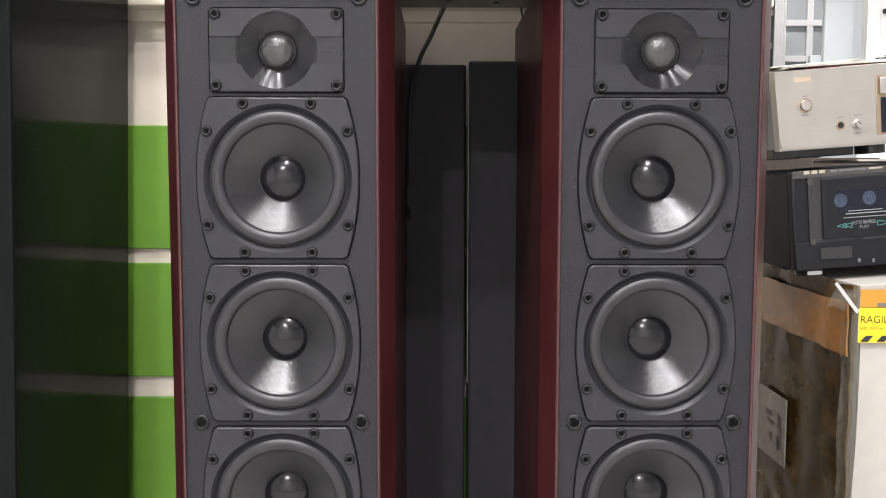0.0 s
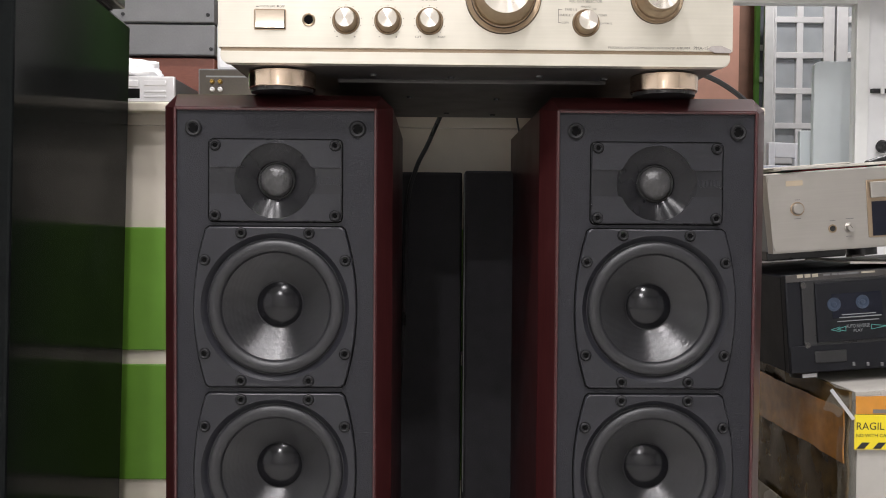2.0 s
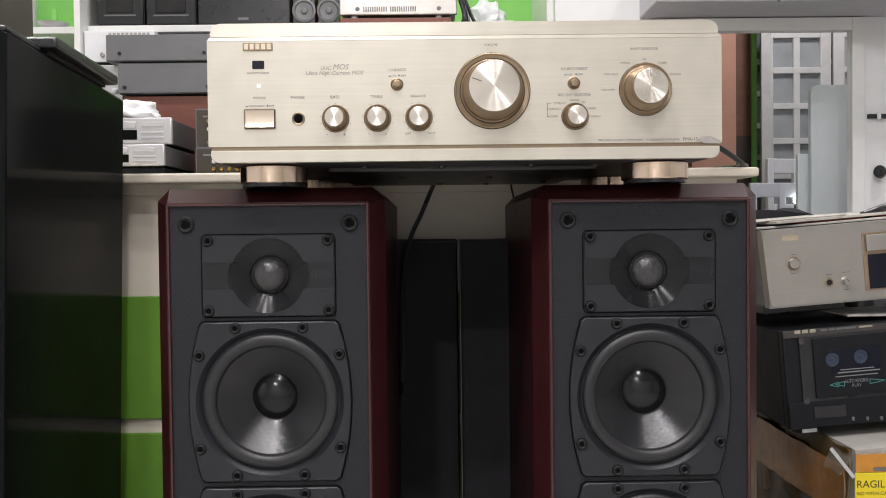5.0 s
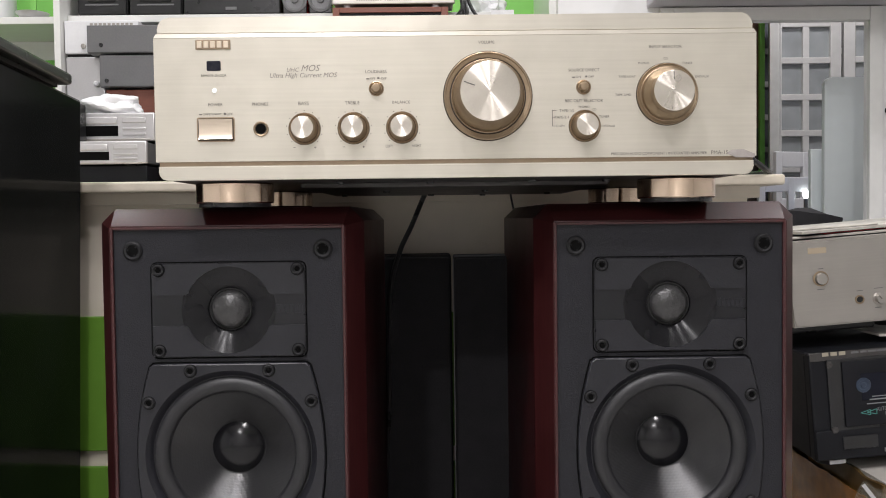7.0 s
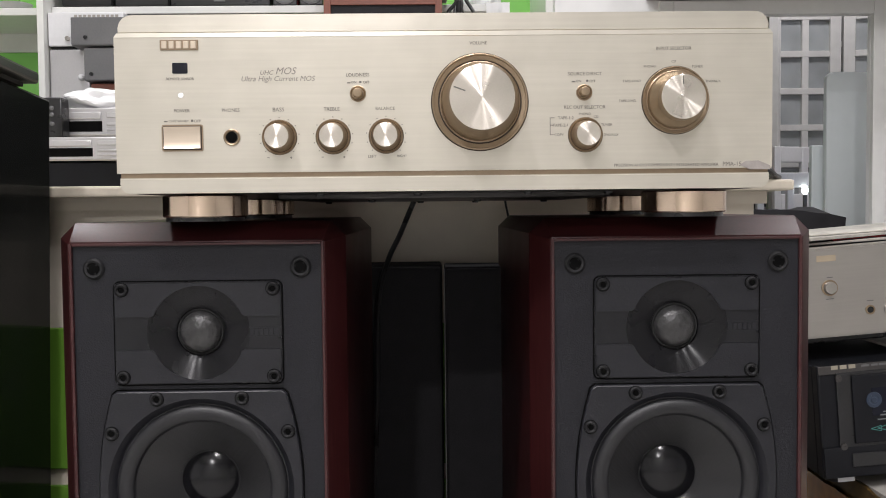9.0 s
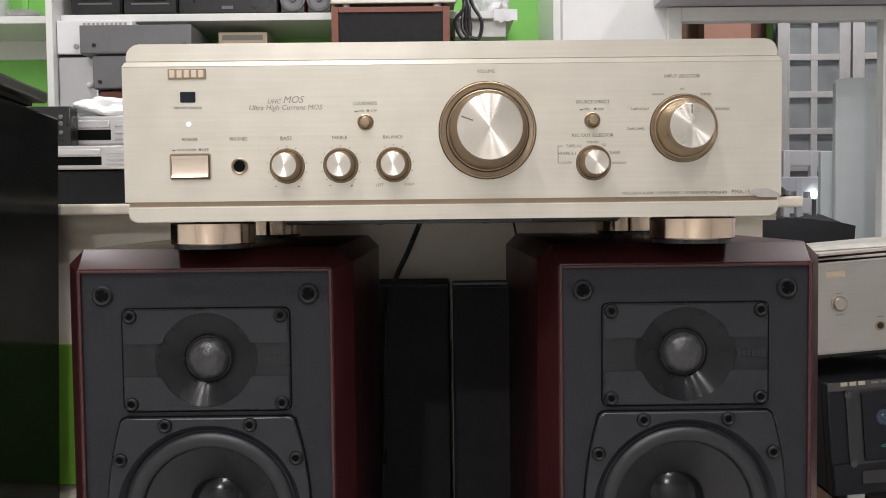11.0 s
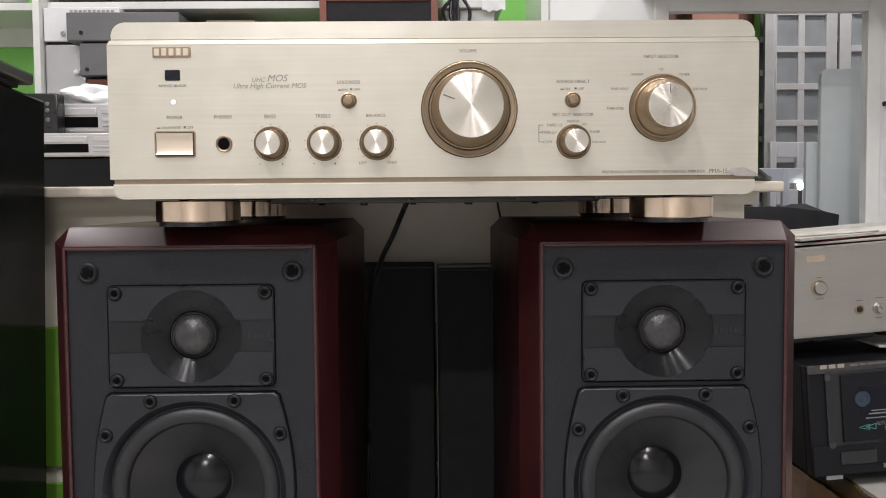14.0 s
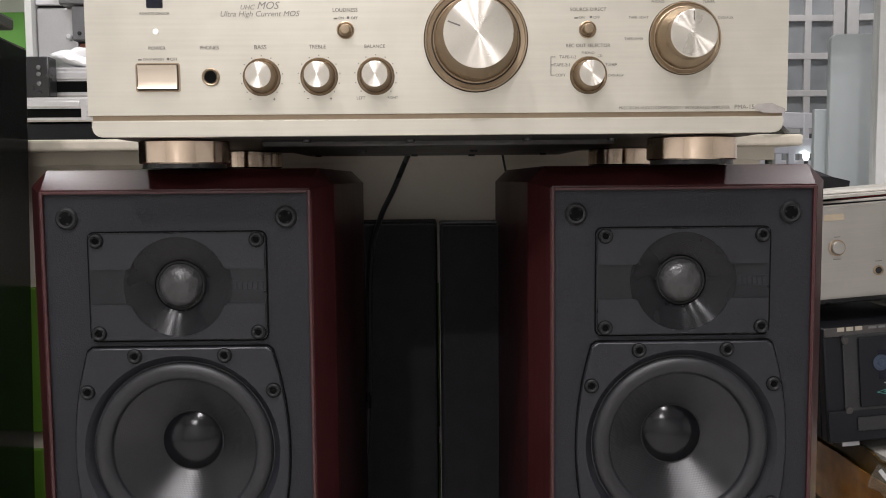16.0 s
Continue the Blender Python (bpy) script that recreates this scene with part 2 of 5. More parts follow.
def prism(points, y0, y1, bevel=0.0):
    """An outline in x and z, drawn out from y0 to y1."""
    bm = bmesh.new()
    a = [bm.verts.new((x, y0, z)) for x, z in points]
    b = [bm.verts.new((x, y1, z)) for x, z in points]
    f0 = bm.faces.new(a)
    bm.faces.new(b[::-1])
    for k in range(len(points)):
        j = (k + 1) % len(points)
        bm.faces.new((a[k], b[k], b[j], a[j]))
    if bevel:
        bmesh.ops.bevel(bm, geom=list(f0.edges), offset=bevel, segments=2, affect="EDGES")
    return bm


def rounded(x0, x1, z0, z1, r, n=5, corners=(1, 1, 1, 1)):
    """A rectangle's outline with rounded corners: lower left, lower right, upper right, upper left."""
    pts = []
    for (cx, cz, a0), on in zip(((x0, z0, 180), (x1, z0, 270), (x1, z1, 0), (x0, z1, 90)), corners):
        if not on:
            pts.append((cx, cz))
            continue
        ox, oz = cx + (r if cx == x0 else -r), cz + (r if cz == z0 else -r)
        for k in range(n + 1):
            a = radians(a0 + 90 * k / n)
            pts.append((ox + r * math.cos(a), oz + r * math.sin(a)))
    return pts


def ray_to_outline(pts, a):
    """How far an outline round the origin lies in the direction a."""
    dx, dz = math.cos(a), math.sin(a)
    best = 0
    for (x0, z0), (x1, z1) in zip(pts, pts[1:] + pts[:1]):
        ex, ez = x1 - x0, z1 - z0
        det = dx * ez - dz * ex
        if abs(det) < 1e-12:
            continue
        t = (x0 * ez - z0 * ex) / det
        s = (x0 * dz - z0 * dx) / det
        if t > 0 and -1e-6 <= s <= 1 + 1e-6:
            best = max(best, t)
    return best


def holed(pts, levels, n=64):
    """Rings from an outline in to a circle: each level is ('o', inset, y) or ('c', radius, y)."""
    bm = bmesh.new()
    angles = sorted({round(2 * math.pi * k / n, 6) for k in range(n)} | {round(math.atan2(z, x) % (2 * math.pi), 6) for x, z in pts})
    rings = []
    for how, d, y in levels:
        ring = []
        for a in angles:
            r = ray_to_outline(pts, a) - d if how == "o" else d
            ring.append(bm.verts.new((r * math.cos(a), y, r * math.sin(a))))
        rings.append(ring)
    for p, q in zip(rings, rings[1:]):
        for k in range(len(angles)):
            j = (k + 1) % len(angles)
            bm.faces.new((p[k], p[j], q[j], q[k]))
    return bm


def tube(points, r, n=8):
    """A round cable along a smooth line of points."""
    bm = bmesh.new()
    P = [Vector(p) for p in points]
    line = []
    for i in range(len(P) - 1):
        p0, p1, p2, p3 = P[max(i - 1, 0)], P[i], P[i + 1], P[min(i + 2, len(P) - 1)]
        for k in range(6):
            t = k / 6
            line.append(0.5 * ((2 * p1) + (p2 - p0) * t + (2 * p0 - 5 * p1 + 4 * p2 - p3) * t * t + (3 * p1 - p0 - 3 * p2 + p3) * t ** 3))
    line.append(P[-1])
    rings = []
    for i, p in enumerate(line):
        d = (line[min(i + 1, len(line) - 1)] - line[max(i - 1, 0)]).normalized()
        u = d.orthogonal().normalized() if not rings else (u - d * u.dot(d)).normalized()
        v = d.cross(u)
        rings.append([bm.verts.new(p + r * (u * math.cos(2 * math.pi * k / n) + v * math.sin(2 * math.pi * k / n))) for k in range(n)])
    for a, b in zip(rings, rings[1:]):
        for k in range(n):
            bm.faces.new((a[k], a[(k + 1) % n], b[(k + 1) % n], b[k]))
    bm.faces.new(rings[0][::-1])
    bm.faces.new(rings[-1])
    return bm


def lettering(text, width, mat, shear=0.0, height=0.0):
    """Flat letters of a given width, centred, standing upright in x and z."""
    cu = bpy.data.curves.new("lettering", "FONT")
    cu.body, cu.align_x, cu.align_y, cu.shear = text, "CENTER", "CENTER", shear
    cu.resolution_u = 3
    ob = bpy.data.objects.new("lettering", cu)
    scene.collection.objects.link(ob)
    bpy.context.view_layer.update()
    me = bpy.data.meshes.new_from_object(ob.evaluated_get(bpy.context.evaluated_depsgraph_get()))
    bpy.data.objects.remove(ob)
    xs = [v.co.x for v in me.vertices]
    zs = [v.co.y for v in me.vertices]
    k = width / (max(xs) - min(xs))
    kz = height / (max(zs) - min(zs)) if height else k
    cx, cz = (max(xs) + min(xs)) / 2, (max(zs) + min(zs)) / 2
    for v in me.vertices:
        v.co = ((v.co.x - cx) * k, 0, (v.co.y - cz) * kz)
    me.materials.clear()
    me.materials.append(mat)
    return me


def crumple(bm, amount, scale, seed=0.0):
    for v in bm.verts:
        v.co += Vector(noise.noise_vector(v.co * scale + Vector((seed, seed * 2, 0)))) * amount


def fine_box(x0, x1, y0, y1, z0, z1, cuts):
    bm = box(x0, x1, y0, y1, z0, z1)
    bmesh.ops.subdivide_edges(bm, edges=bm.edges[:], cuts=cuts, use_grid_fill=True)
    return bm


# ---- structure ----
def structure(name, bm, mat, label, category, smooth=0):
    return solo(name, bm, mat, label, category, kind="structure", smooth=smooth)


# out of view; its pale colour bounces light up under the amplifier
structure("floor", box(-2.6, 3.4, -3.2, 5.2, -0.1, 0.0), M["floor"], "pale grey tiled shop floor", "floor")
structure("ceiling", box(-2.6, 3.4, -3.2, 5.2, 2.7, 2.8), M["wall"], "white painted flat ceiling", "ceiling")
# unseen wall, its paleness set so that it throws fill light forward
structure("wall_south", box(-2.6, 3.4, -3.3, -3.2, 0, 2.7), M["backwall"], "unseen wall kept pale to bounce fill light", "wall")
structure("wall_west", box(-2.7, -2.6, -3.3, 5.3, 0, 2.7), M["wall"], "plain white painted wall", "wall")
structure("wall_east", box(3.4, 3.5, -3.3, 5.3, 0, 2.7), M["wall"], "plain white painted wall", "wall")
structure("wall_far", box(-2.6, 3.4, 5.2, 5.3, 0, 2.7), M["wall"], "plain white wall of the back room", "wall")
structure("wall_green", box(-2.6, 0.40, 2.75, 2.85, 0, 2.7), M["greenwall"], "lime green painted wall behind the shelves", "wall")


def opening_wall():
    bm = bmesh.new()
    x0, x1, z0, z1 = 0.668, 1.178, 0.80, 1.430
    add_box(bm, 0.37, x0, 2.36, 2.376, 0, 2.7)
    add_box(bm, x1, 3.4, 2.36, 2.376, 0, 2.7)
    add_box(bm, x0, x1, 2.36, 2.376, z1, 2.7)
    add_box(bm, x0, x1, 2.36, 2.376, 0, z0)
    add_box(bm, 0.37, 0.40, 2.376, 2.75, 0, 2.7)
    structure("wall_opening", bm, M["wall"], "white wall with a framed opening into the back room", "wall")
    t = thing("opening_frame", "white painted frame round the wall opening", "frame", kind="structure")
    part("frame_side", box(x0 - 0.035, x0, 2.343, 2.36, z0, z1 + 0.035, 0.002), M["whitewood"], t)
    part("frame_side", box(x1, x1 + 0.035, 2.343, 2.36, z0, z1 + 0.035, 0.002), M["whitewood"], t)
    part("frame_head", box(x0, x1, 2.343, 2.36, z1, z1 + 0.035, 0.002), M["whitewood"], t)
    part("frame_sill", box(x0 - 0.05, x1 + 0.05, 2.32, 2.36, z0 - 0.03, z0, 0.002), M["whitewood"], t)
    # pilaster where the green paint ends
    structure("pilaster", box(0.352, 0.37, 2.40, 2.75, 0, 2.7), M["whitewood"], "white corner post beside the green wall", "post")
    structure("soffit", box(0.60, 2.2, 2.18, 2.36, 1.468, 1.60, 0.004), M["soffit"], "boxed-in soffit above the opening, its shade in the grey", "soffit")


opening_wall()


def counter():
    t = thing("counter", "long cream shop counter with beige top and lime green bands", "counter")
    part("countertop", box(-1.7, 0.444, 1.068, 2.36, 0.962, 0.974, 0.003), M["stone"], t, "beige stone-edged countertop")
    part("front_panel", box(-1.68, 0.415, 1.112, 1.13, 0.0, 0.948), M["cream"], t, "cream laminate front")
    part("top_rail", box(-1.69, 0.425, 1.098, 2.30, 0.948, 0.9619), M["cream"], t)
    for z0, z1 in ((0.655, 0.816), (0.484, 0.636), (0.304, 0.456), (0.124, 0.276)):
        part("green_band", box(-1.68, 0.415, 1.106, 1.112, z0, z1, 0.0015), M["green"], t, "lime green laminate band")
    part("end_panel", box(0.397, 0.415, 1.13, 2.30, 0.0, 0.948), M["cream"], t)
    part("back_panel", box(-1.68, 0.397, 2.28, 2.30, 0.0, 0.948), M["cream"], t)


counter()


# ---- ceiling lamps and added fill lamps ----
LAMPS = [(-0.60, -0.35, 31), (0.05, -0.80, 19), (0.62, -0.30, 9), (-0.15, 0.25, 8), (0.40, 0.15, 7),
         # added fill for counter, opening, back room and front; no source known
         (-1.1, 1.75, 14), (0.1, 1.8, 12), (1.3, 1.6, 15), (1.6, 3.4, 22), (-0.5, -2.2, 40)]


def ceiling_and_fill_lamps():
    first = None
    for x, y, watts in LAMPS:
        at = pose(x, y, 2.7)
        if first is None:
            first = thing("ceiling_or_fill_lamp", "round lit white downlight, inferred or added as fill", "ceiling lamp", at, "ceiling lamps")
            part("lamp_rim", lathe([(0.075, 0), (0.078, -0.012), (0.070, -0.016), (0.066, -0.010), (0.066, 0)], 32), M["whiteplastic"], first)
            part("diffuser", lathe([(0.066, -0.008), (0, -0.009)], 32), M["lampglow"], first)
        else:
            copy_thing(first, at)
        la = bpy.data.lights.new("ceiling_or_fill_light", "AREA")
        la.shape, la.size, la.energy, la.color = "DISK", 0.13, watts, (1.0, 0.965, 0.990)
        lo = new("ceiling_or_fill_light", la)
        lo.matrix_basis = pose(x, y, 2.675)


ceiling_and_fill_lamps()


# ---- tower speakers ----
def barrel(hw, hh, bulge, cut):
    """The outline of a woofer's frame: flat top and bottom, bowed sides."""
    side = []
    for k in range(13):
        z = -hh + cut + (2 * hh - 2 * cut) * k / 12
        side.append((hw + bulge * (1 - (z / hh) ** 2), z))
    return [(-hw + cut, -hh), (hw - cut, -hh)] + side + [(hw - cut, hh), (-hw + cut, hh)] + [(-x, z) for x, z in side[::-1]]


def tower_speaker(xc, yf):
    t = thing("tower_speaker", "rosewood veneered floorstanding speaker with charcoal baffle, grille off", "speaker",
              pose(xc, yf, 0), "pair of tower speakers")

    def section(w, b, top, c, y, bm):
        return [bm.verts.new((x, y, z)) for x, z in ((-w, b), (w, b), (w, top - c), (w - c, top), (-w + c, top), (-w, top - c))]

    bm = bmesh.new()
    rings = [section(0.0868, 0.045, 0.9217, 0.0006, 0.0035, bm), section(0.0888, 0.043, 0.9238, 0.001, 0.0, bm)]
    rings += [section(0.0896, 0.042, 0.9248, 0.0015, 0.0004, bm), section(0.1022, 0.030, 0.9379, 0.0108, 0.0196, bm),
              section(0.1025, 0.030, 0.9383, 0.0112, 0.021, bm), section(0.1025, 0.030, 0.9383, 0.0112, 0.300, bm)]
    for a, b in zip(rings, rings[1:]):
        for k in range(6):
            bm.faces.new((a[k], a[(k + 1) % 6], b[(k + 1) % 6], b[k]))
    bm.faces.new(rings[-1])
    bmesh.ops.bevel(bm, geom=[e for e in bm.edges if e.calc_length() > 0.05 and abs(e.verts[0].co.y - e.verts[1].co.y) < 0.001 and 0.01 < e.verts[0].co.y < 0.1],
                    offset=0.0006, segments=1, affect="EDGES")
    part("cabinet", bm, M["rosewood"], t, "dark red rosewood veneer", smooth=20)
    bm = bmesh.new()
    for x0, x1, z0, z1 in ((-0.0888, -0.0868, 0.045, 0.9238), (0.0868, 0.0888, 0.045, 0.9238), (-0.0868, 0.0868, 0.9218, 0.9238)):
        add_box(bm, x0, x1, -0.0006, 0.003, z0, z1, 0.0004, 1)
    part("edge_trim", bm, M["lipwood"], t, "reddish polished edge strip")
    part("plinth", box(-0.105, 0.105, -0.01, 0.31, 0.0, 0.032, 0.004), M["black"], t)

    woofers = (0.7485, 0.6010, 0.4535)
    tz = 0.8602
    # baffle: one sheet with round holes behind each driver
    bm = bmesh.new()
    for cz, z0, z1, r in ((tz, 0.8222, 0.9218, 0.0325), (woofers[0], 0.67475, 0.8222, 0.0638), (woofers[1], 0.52725, 0.67475, 0.0638),
                          (woofers[2], 0.3797, 0.52725, 0.0638)):
        sub = holed([(-0.0868, z0 - cz), (0.0868, z0 - cz), (0.0868, z1 - cz), (-0.0868, z1 - cz)], [("o", 0, 0.002), ("c", r, 0.002), ("c", r, 0.012)], 48)
        me = bpy.data.meshes.new("tmp")
        for v in sub.verts:
            v.co.z += cz
        sub.to_mesh(me)
        sub.free()
        bm.from_mesh(me)
        bpy.data.meshes.remove(me)
    add_box(bm, -0.0868, 0.0868, 0.002, 0.012, 0.045, 0.3797)
    bmesh.ops.remove_doubles(bm, verts=bm.verts[:], dist=0.00005)
    part("baffle", bm, M["baffle"], t, "charcoal front baffle", smooth=20)
    part("inner_chamber", box(-0.084, 0.084, 0.06, 0.064, 0.10, 0.91), M["dark"], t)

    screw = finish(lathe([(0.0022, 0.0002), (0.0024, 0.0014), (0.0031, 0.0021), (0.0038, 0.0021), (0.0045, 0.0013), (0.0047, -0.0004)], 20), "screw", M["peg"], 30)
    # dark annulus paints the shadow round a screw head; black disc its unlit socket
    seat = finish(lathe([(0.0051, 0.0), (0.0051, 0.0002), (0.0044, 0.0002)], 20), "screw_shade_ring", M["shade_display_black"], 30)
    hole = finish(lathe([(0.0, 0.0010), (0.0021, 0.0010)], 6), "hex_hole", M["shade_display_black"], 30)
    # tweeter
    # near-black outline sheet paints the shadow line round the faceplate
    tw = part("tweeter", holed(rounded(-0.0594, 0.0594, -0.0370, 0.0370, 0.005), [("o", 0, 0.0024), ("o", 0, 0.0014), ("c", 0.0335, 0.0014)], 64), M["shade_display_black"], t, at=pose(0, 0, tz))
    part("faceplate", holed(rounded(-0.0585, 0.0585, -0.0361, 0.0361, 0.0045), [("o", 0, 0.0020), ("o", 0, 0.0008), ("o", 0.0004, 0.0004), ("c", 0.0358, 0.0004)], 64), M["horn"], tw)
    for s in (1, -1):
        bm = bmesh.new()
        lo, hi, lo2 = [], [], []
        n = 60
        for k in range(n + 1):
            x = -0.0575 + 0.115 * k / n
            z = max(0.0117, math.sqrt(max(0, 0.0333 ** 2 - x * x)))
            lo.append(bm.verts.new((x, -0.0008, s * z)))
            lo2.append(bm.verts.new((x, 0.0004, s * z)))
            hi.append(bm.verts.new((x, -0.0008, s * 0.0351)))
        for k in range(n):
            bm.faces.new((lo[k], lo[k + 1], hi[k + 1], hi[k]))
            bm.faces.new((lo[k], lo2[k], lo2[k + 1], lo[k + 1]))
        part("cover_plate", bm, M["plate"], tw, smooth=20)
    part("waveguide", lathe([(0.0360, -0.0003), (0.0350, -0.0002), (0.0330, -0.0008), (0.027, -0.0026), (0.021, -0.0046), (0.0172, -0.0066), (0.0165, -0.0087)], 72), M["guide"], tw, at=FRONT, smooth=40)
    part("dome_surround", lathe([(0.0168, -0.0080), (0.0160, -0.0062), (0.0150, -0.0066), (0.0146, -0.0072)], 48), M["dark"], tw, at=FRONT)
    part("dome", lathe([(0.0147, -0.0070), (0.0140, -0.0042), (0.0120, -0.0016), (0.0088, 0.0004), (0.0045, 0.0016), (0, 0.0020)], 40), M["dome"], tw, "grey fabric dome", at=FRONT, smooth=60)
    for sx in (-1, 1):
        for z in (0.0309, -0.0309):
            part("screw", screw, None, tw, at=front(sx * 0.0527, -0.0008, z))
            part("screw_shade_ring", seat, None, tw, at=front(sx * 0.0527, -0.0008, z))
            part("hex_hole", hole, None, tw, at=front(sx * 0.0527, -0.0008, z))
    bm = bmesh.new()
    for k in range(6):
        add_box(bm, 0.0365 + k * 0.0034, 0.0390 + k * 0.0034, -0.0001, 0.0004, -0.002, 0.0026)
    add_box(bm, 0.0355, 0.0575, 0.0001, 0.0004, -0.0032, -0.0026)
    add_box(bm, 0.0355, 0.0575, 0.0001, 0.0004, 0.0032, 0.0038)
    part("badge", bm, M["plate"], tw, "small moulded badge")

    # woofers
    outline = barrel(0.0605, 0.0710, 0.0112, 0.0026)
    # flat near-black sheet painting the shadow line round each woofer frame
    gap = finish(holed(barrel(0.0614, 0.0719, 0.0112, 0.0026), [("o", 0, 0.002), ("o", 0, 0.0016), ("c", 0.0655, 0.0016)], 72), "shadow_gap", M["shade_display_black"], 20)
    frame_me = finish(holed(outline, [("o", 0, 0.002), ("o", 0, 0.0002), ("o", 0.0005, -0.0008), ("o", 0.0013, -0.0013), ("c", 0.0655, -0.0013),
                                       ("c", 0.0651, -0.0008), ("c", 0.0614, 0.0036), ("c", 0.0606, 0.0044)], 96), "frame", M["plate"], 30)
    roll = [(0.0614, -0.0042), (0.0608, -0.0040), (0.0604, -0.0040)]
    roll += [(0.0543 + 0.0060 * math.cos(radians(a)), -0.0040 + 0.0050 * math.sin(radians(a))) for a in range(0, 181, 12)]
    roll += [(0.0483, -0.0046), (0.0476, -0.0052)]
    surround = finish(lathe(roll, 72), "surround", M["rubber"], 60)
    cone = finish(lathe([(0.0486, -0.0048), (0.0460, -0.0070), (0.0380, -0.0132), (0.0300, -0.0194), (0.0225, -0.0250), (0.0200, -0.0270)], 72), "cone", M["cone"], 60)
    ring = finish(lathe([(0.0216, -0.0260), (0.0214, -0.0253), (0.0209, -0.0253), (0.0204, -0.0258)], 48), "cap_ring", M["rubber"], 60)
    cap = finish(lathe([(0.0340 * math.sin(radians(a)), -0.0252 + 0.0340 * (math.cos(radians(a)) - 0.793)) for a in range(37, 0, -4)] + [(0, -0.01816)], 48), "dust_cap", M["cap"], 60)
    for wz in woofers:
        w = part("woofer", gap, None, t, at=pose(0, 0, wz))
        part("frame", frame_me, None, w, "moulded charcoal frame")
        for nm, me in (("surround", surround), ("cone", cone), ("cap_ring", ring), ("dust_cap", cap)):
            part(nm, me, None, w, at=FRONT)
        for sx in (-1, 1):
            for x, z in ((0.0298, 0.0654), (0.0618, 0.0414), (0.0618, -0.0414), (0.0298, -0.0654)):
                part("screw", screw, None, w, at=front(sx * x, -0.0013, z))
                part("screw_shade_ring", seat, None, w, at=front(sx * x, -0.0013, z))
                part("hex_hole", hole, None, w, at=front(sx * x, -0.0013, z))
    peg = finish(lathe([(0.0, -0.012), (0.0040, -0.012), (0.0042, -0.0004), (0.0046, 0.0010), (0.0060, 0.0014), (0.0072, 0.0006), (0.0075, 0.0)], 28), "grille_socket", M["peg"], 40)
    for sx in (-1, 1):
        for z in (0.906, 0.5285):
            p = part("grille_socket", peg, None, t, at=front(sx * 0.0722, 0.0012, z))
            for a in (20, 140, 260):
                part("socket_rib", box(-0.0006, 0.0006, -0.0042, -0.0030, 0.0006, 0.0012), M["peg"], p, at=pose(0, 0, 0, 0, 0, a))
            # shallow near-black disc paints the darkness of a deep hole
            part("socket_hole", lathe([(0.0, 0.0009), (0.0042, 0.0009)], 24), M["shade_display_black"], p)
    return t


spk = tower_speaker(-0.1185, 0.731)
copy_thing(spk, pose(0.2190, 0.731, 0))


# ---- integrated amplifier ----
K = 0.0003726


def pu(px):
    return (px - 786.5) * K


def pv(px, py):
    return (342.5 - 0.0078 * (px - 203) - py) * K


def knob(parent, px, py, ring_r, skirt_r, cap_r, reach, mark, label):
    lip = max(0.0012, ring_r * 0.07)
    k = part("knob", lathe([(ring_r, 0.0), (ring_r, lip), (ring_r * 0.985, lip + 0.0003), (ring_r * 0.965, lip + 0.0002), (ring_r * 0.955, lip * 0.75), (ring_r * 0.875, lip * 0.55),
                            (ring_r * 0.87, 0.0003), (skirt_r * 1.05, 0.0003), (skirt_r * 1.045, lip * 0.9), (skirt_r * 1.02, lip * 1.1), (skirt_r, lip),
                            (skirt_r * 0.98, reach * 0.28), (skirt_r * 0.95, reach * 0.36), (cap_r * 1.04, reach * 0.62), (cap_r * 1.02, reach * 0.93), (cap_r, reach)], 64),
             M["gold_ring"], parent, label, at=front(pu(px), 0, pv(px, py)))
    part("knob_cap", lathe([(cap_r * 1.003, reach - 0.0004), (cap_r, reach + 0.0003), (cap_r * 0.97, reach + 0.0005), (0, reach + 0.0005)], 64), M["spun"], k, "spun aluminium face")
    # flat dark rings paint the shadow round the knob base and skirt
    part("shadow_ring", lathe([(ring_r * 1.022, 0.0), (ring_r * 1.022, 0.0003), (ring_r * 0.99, 0.0003)], 64), M["gap_shade"], k)
    part("inner_shadow_ring", lathe([(ring_r * 0.875, 0.0006), (skirt_r * 1.04, 0.0006)], 64), M["gap_shade"], k)
    part("pointer", box(-cap_r * 0.02, cap_r * 0.02, cap_r * 0.55, cap_r * 0.93, reach + 0.0004, reach + 0.0008), M["ink"] if ring_r > 0.02 else M["whiteplastic"], k, at=pose(0, 0, 0, 0, 0, mark))
    return k


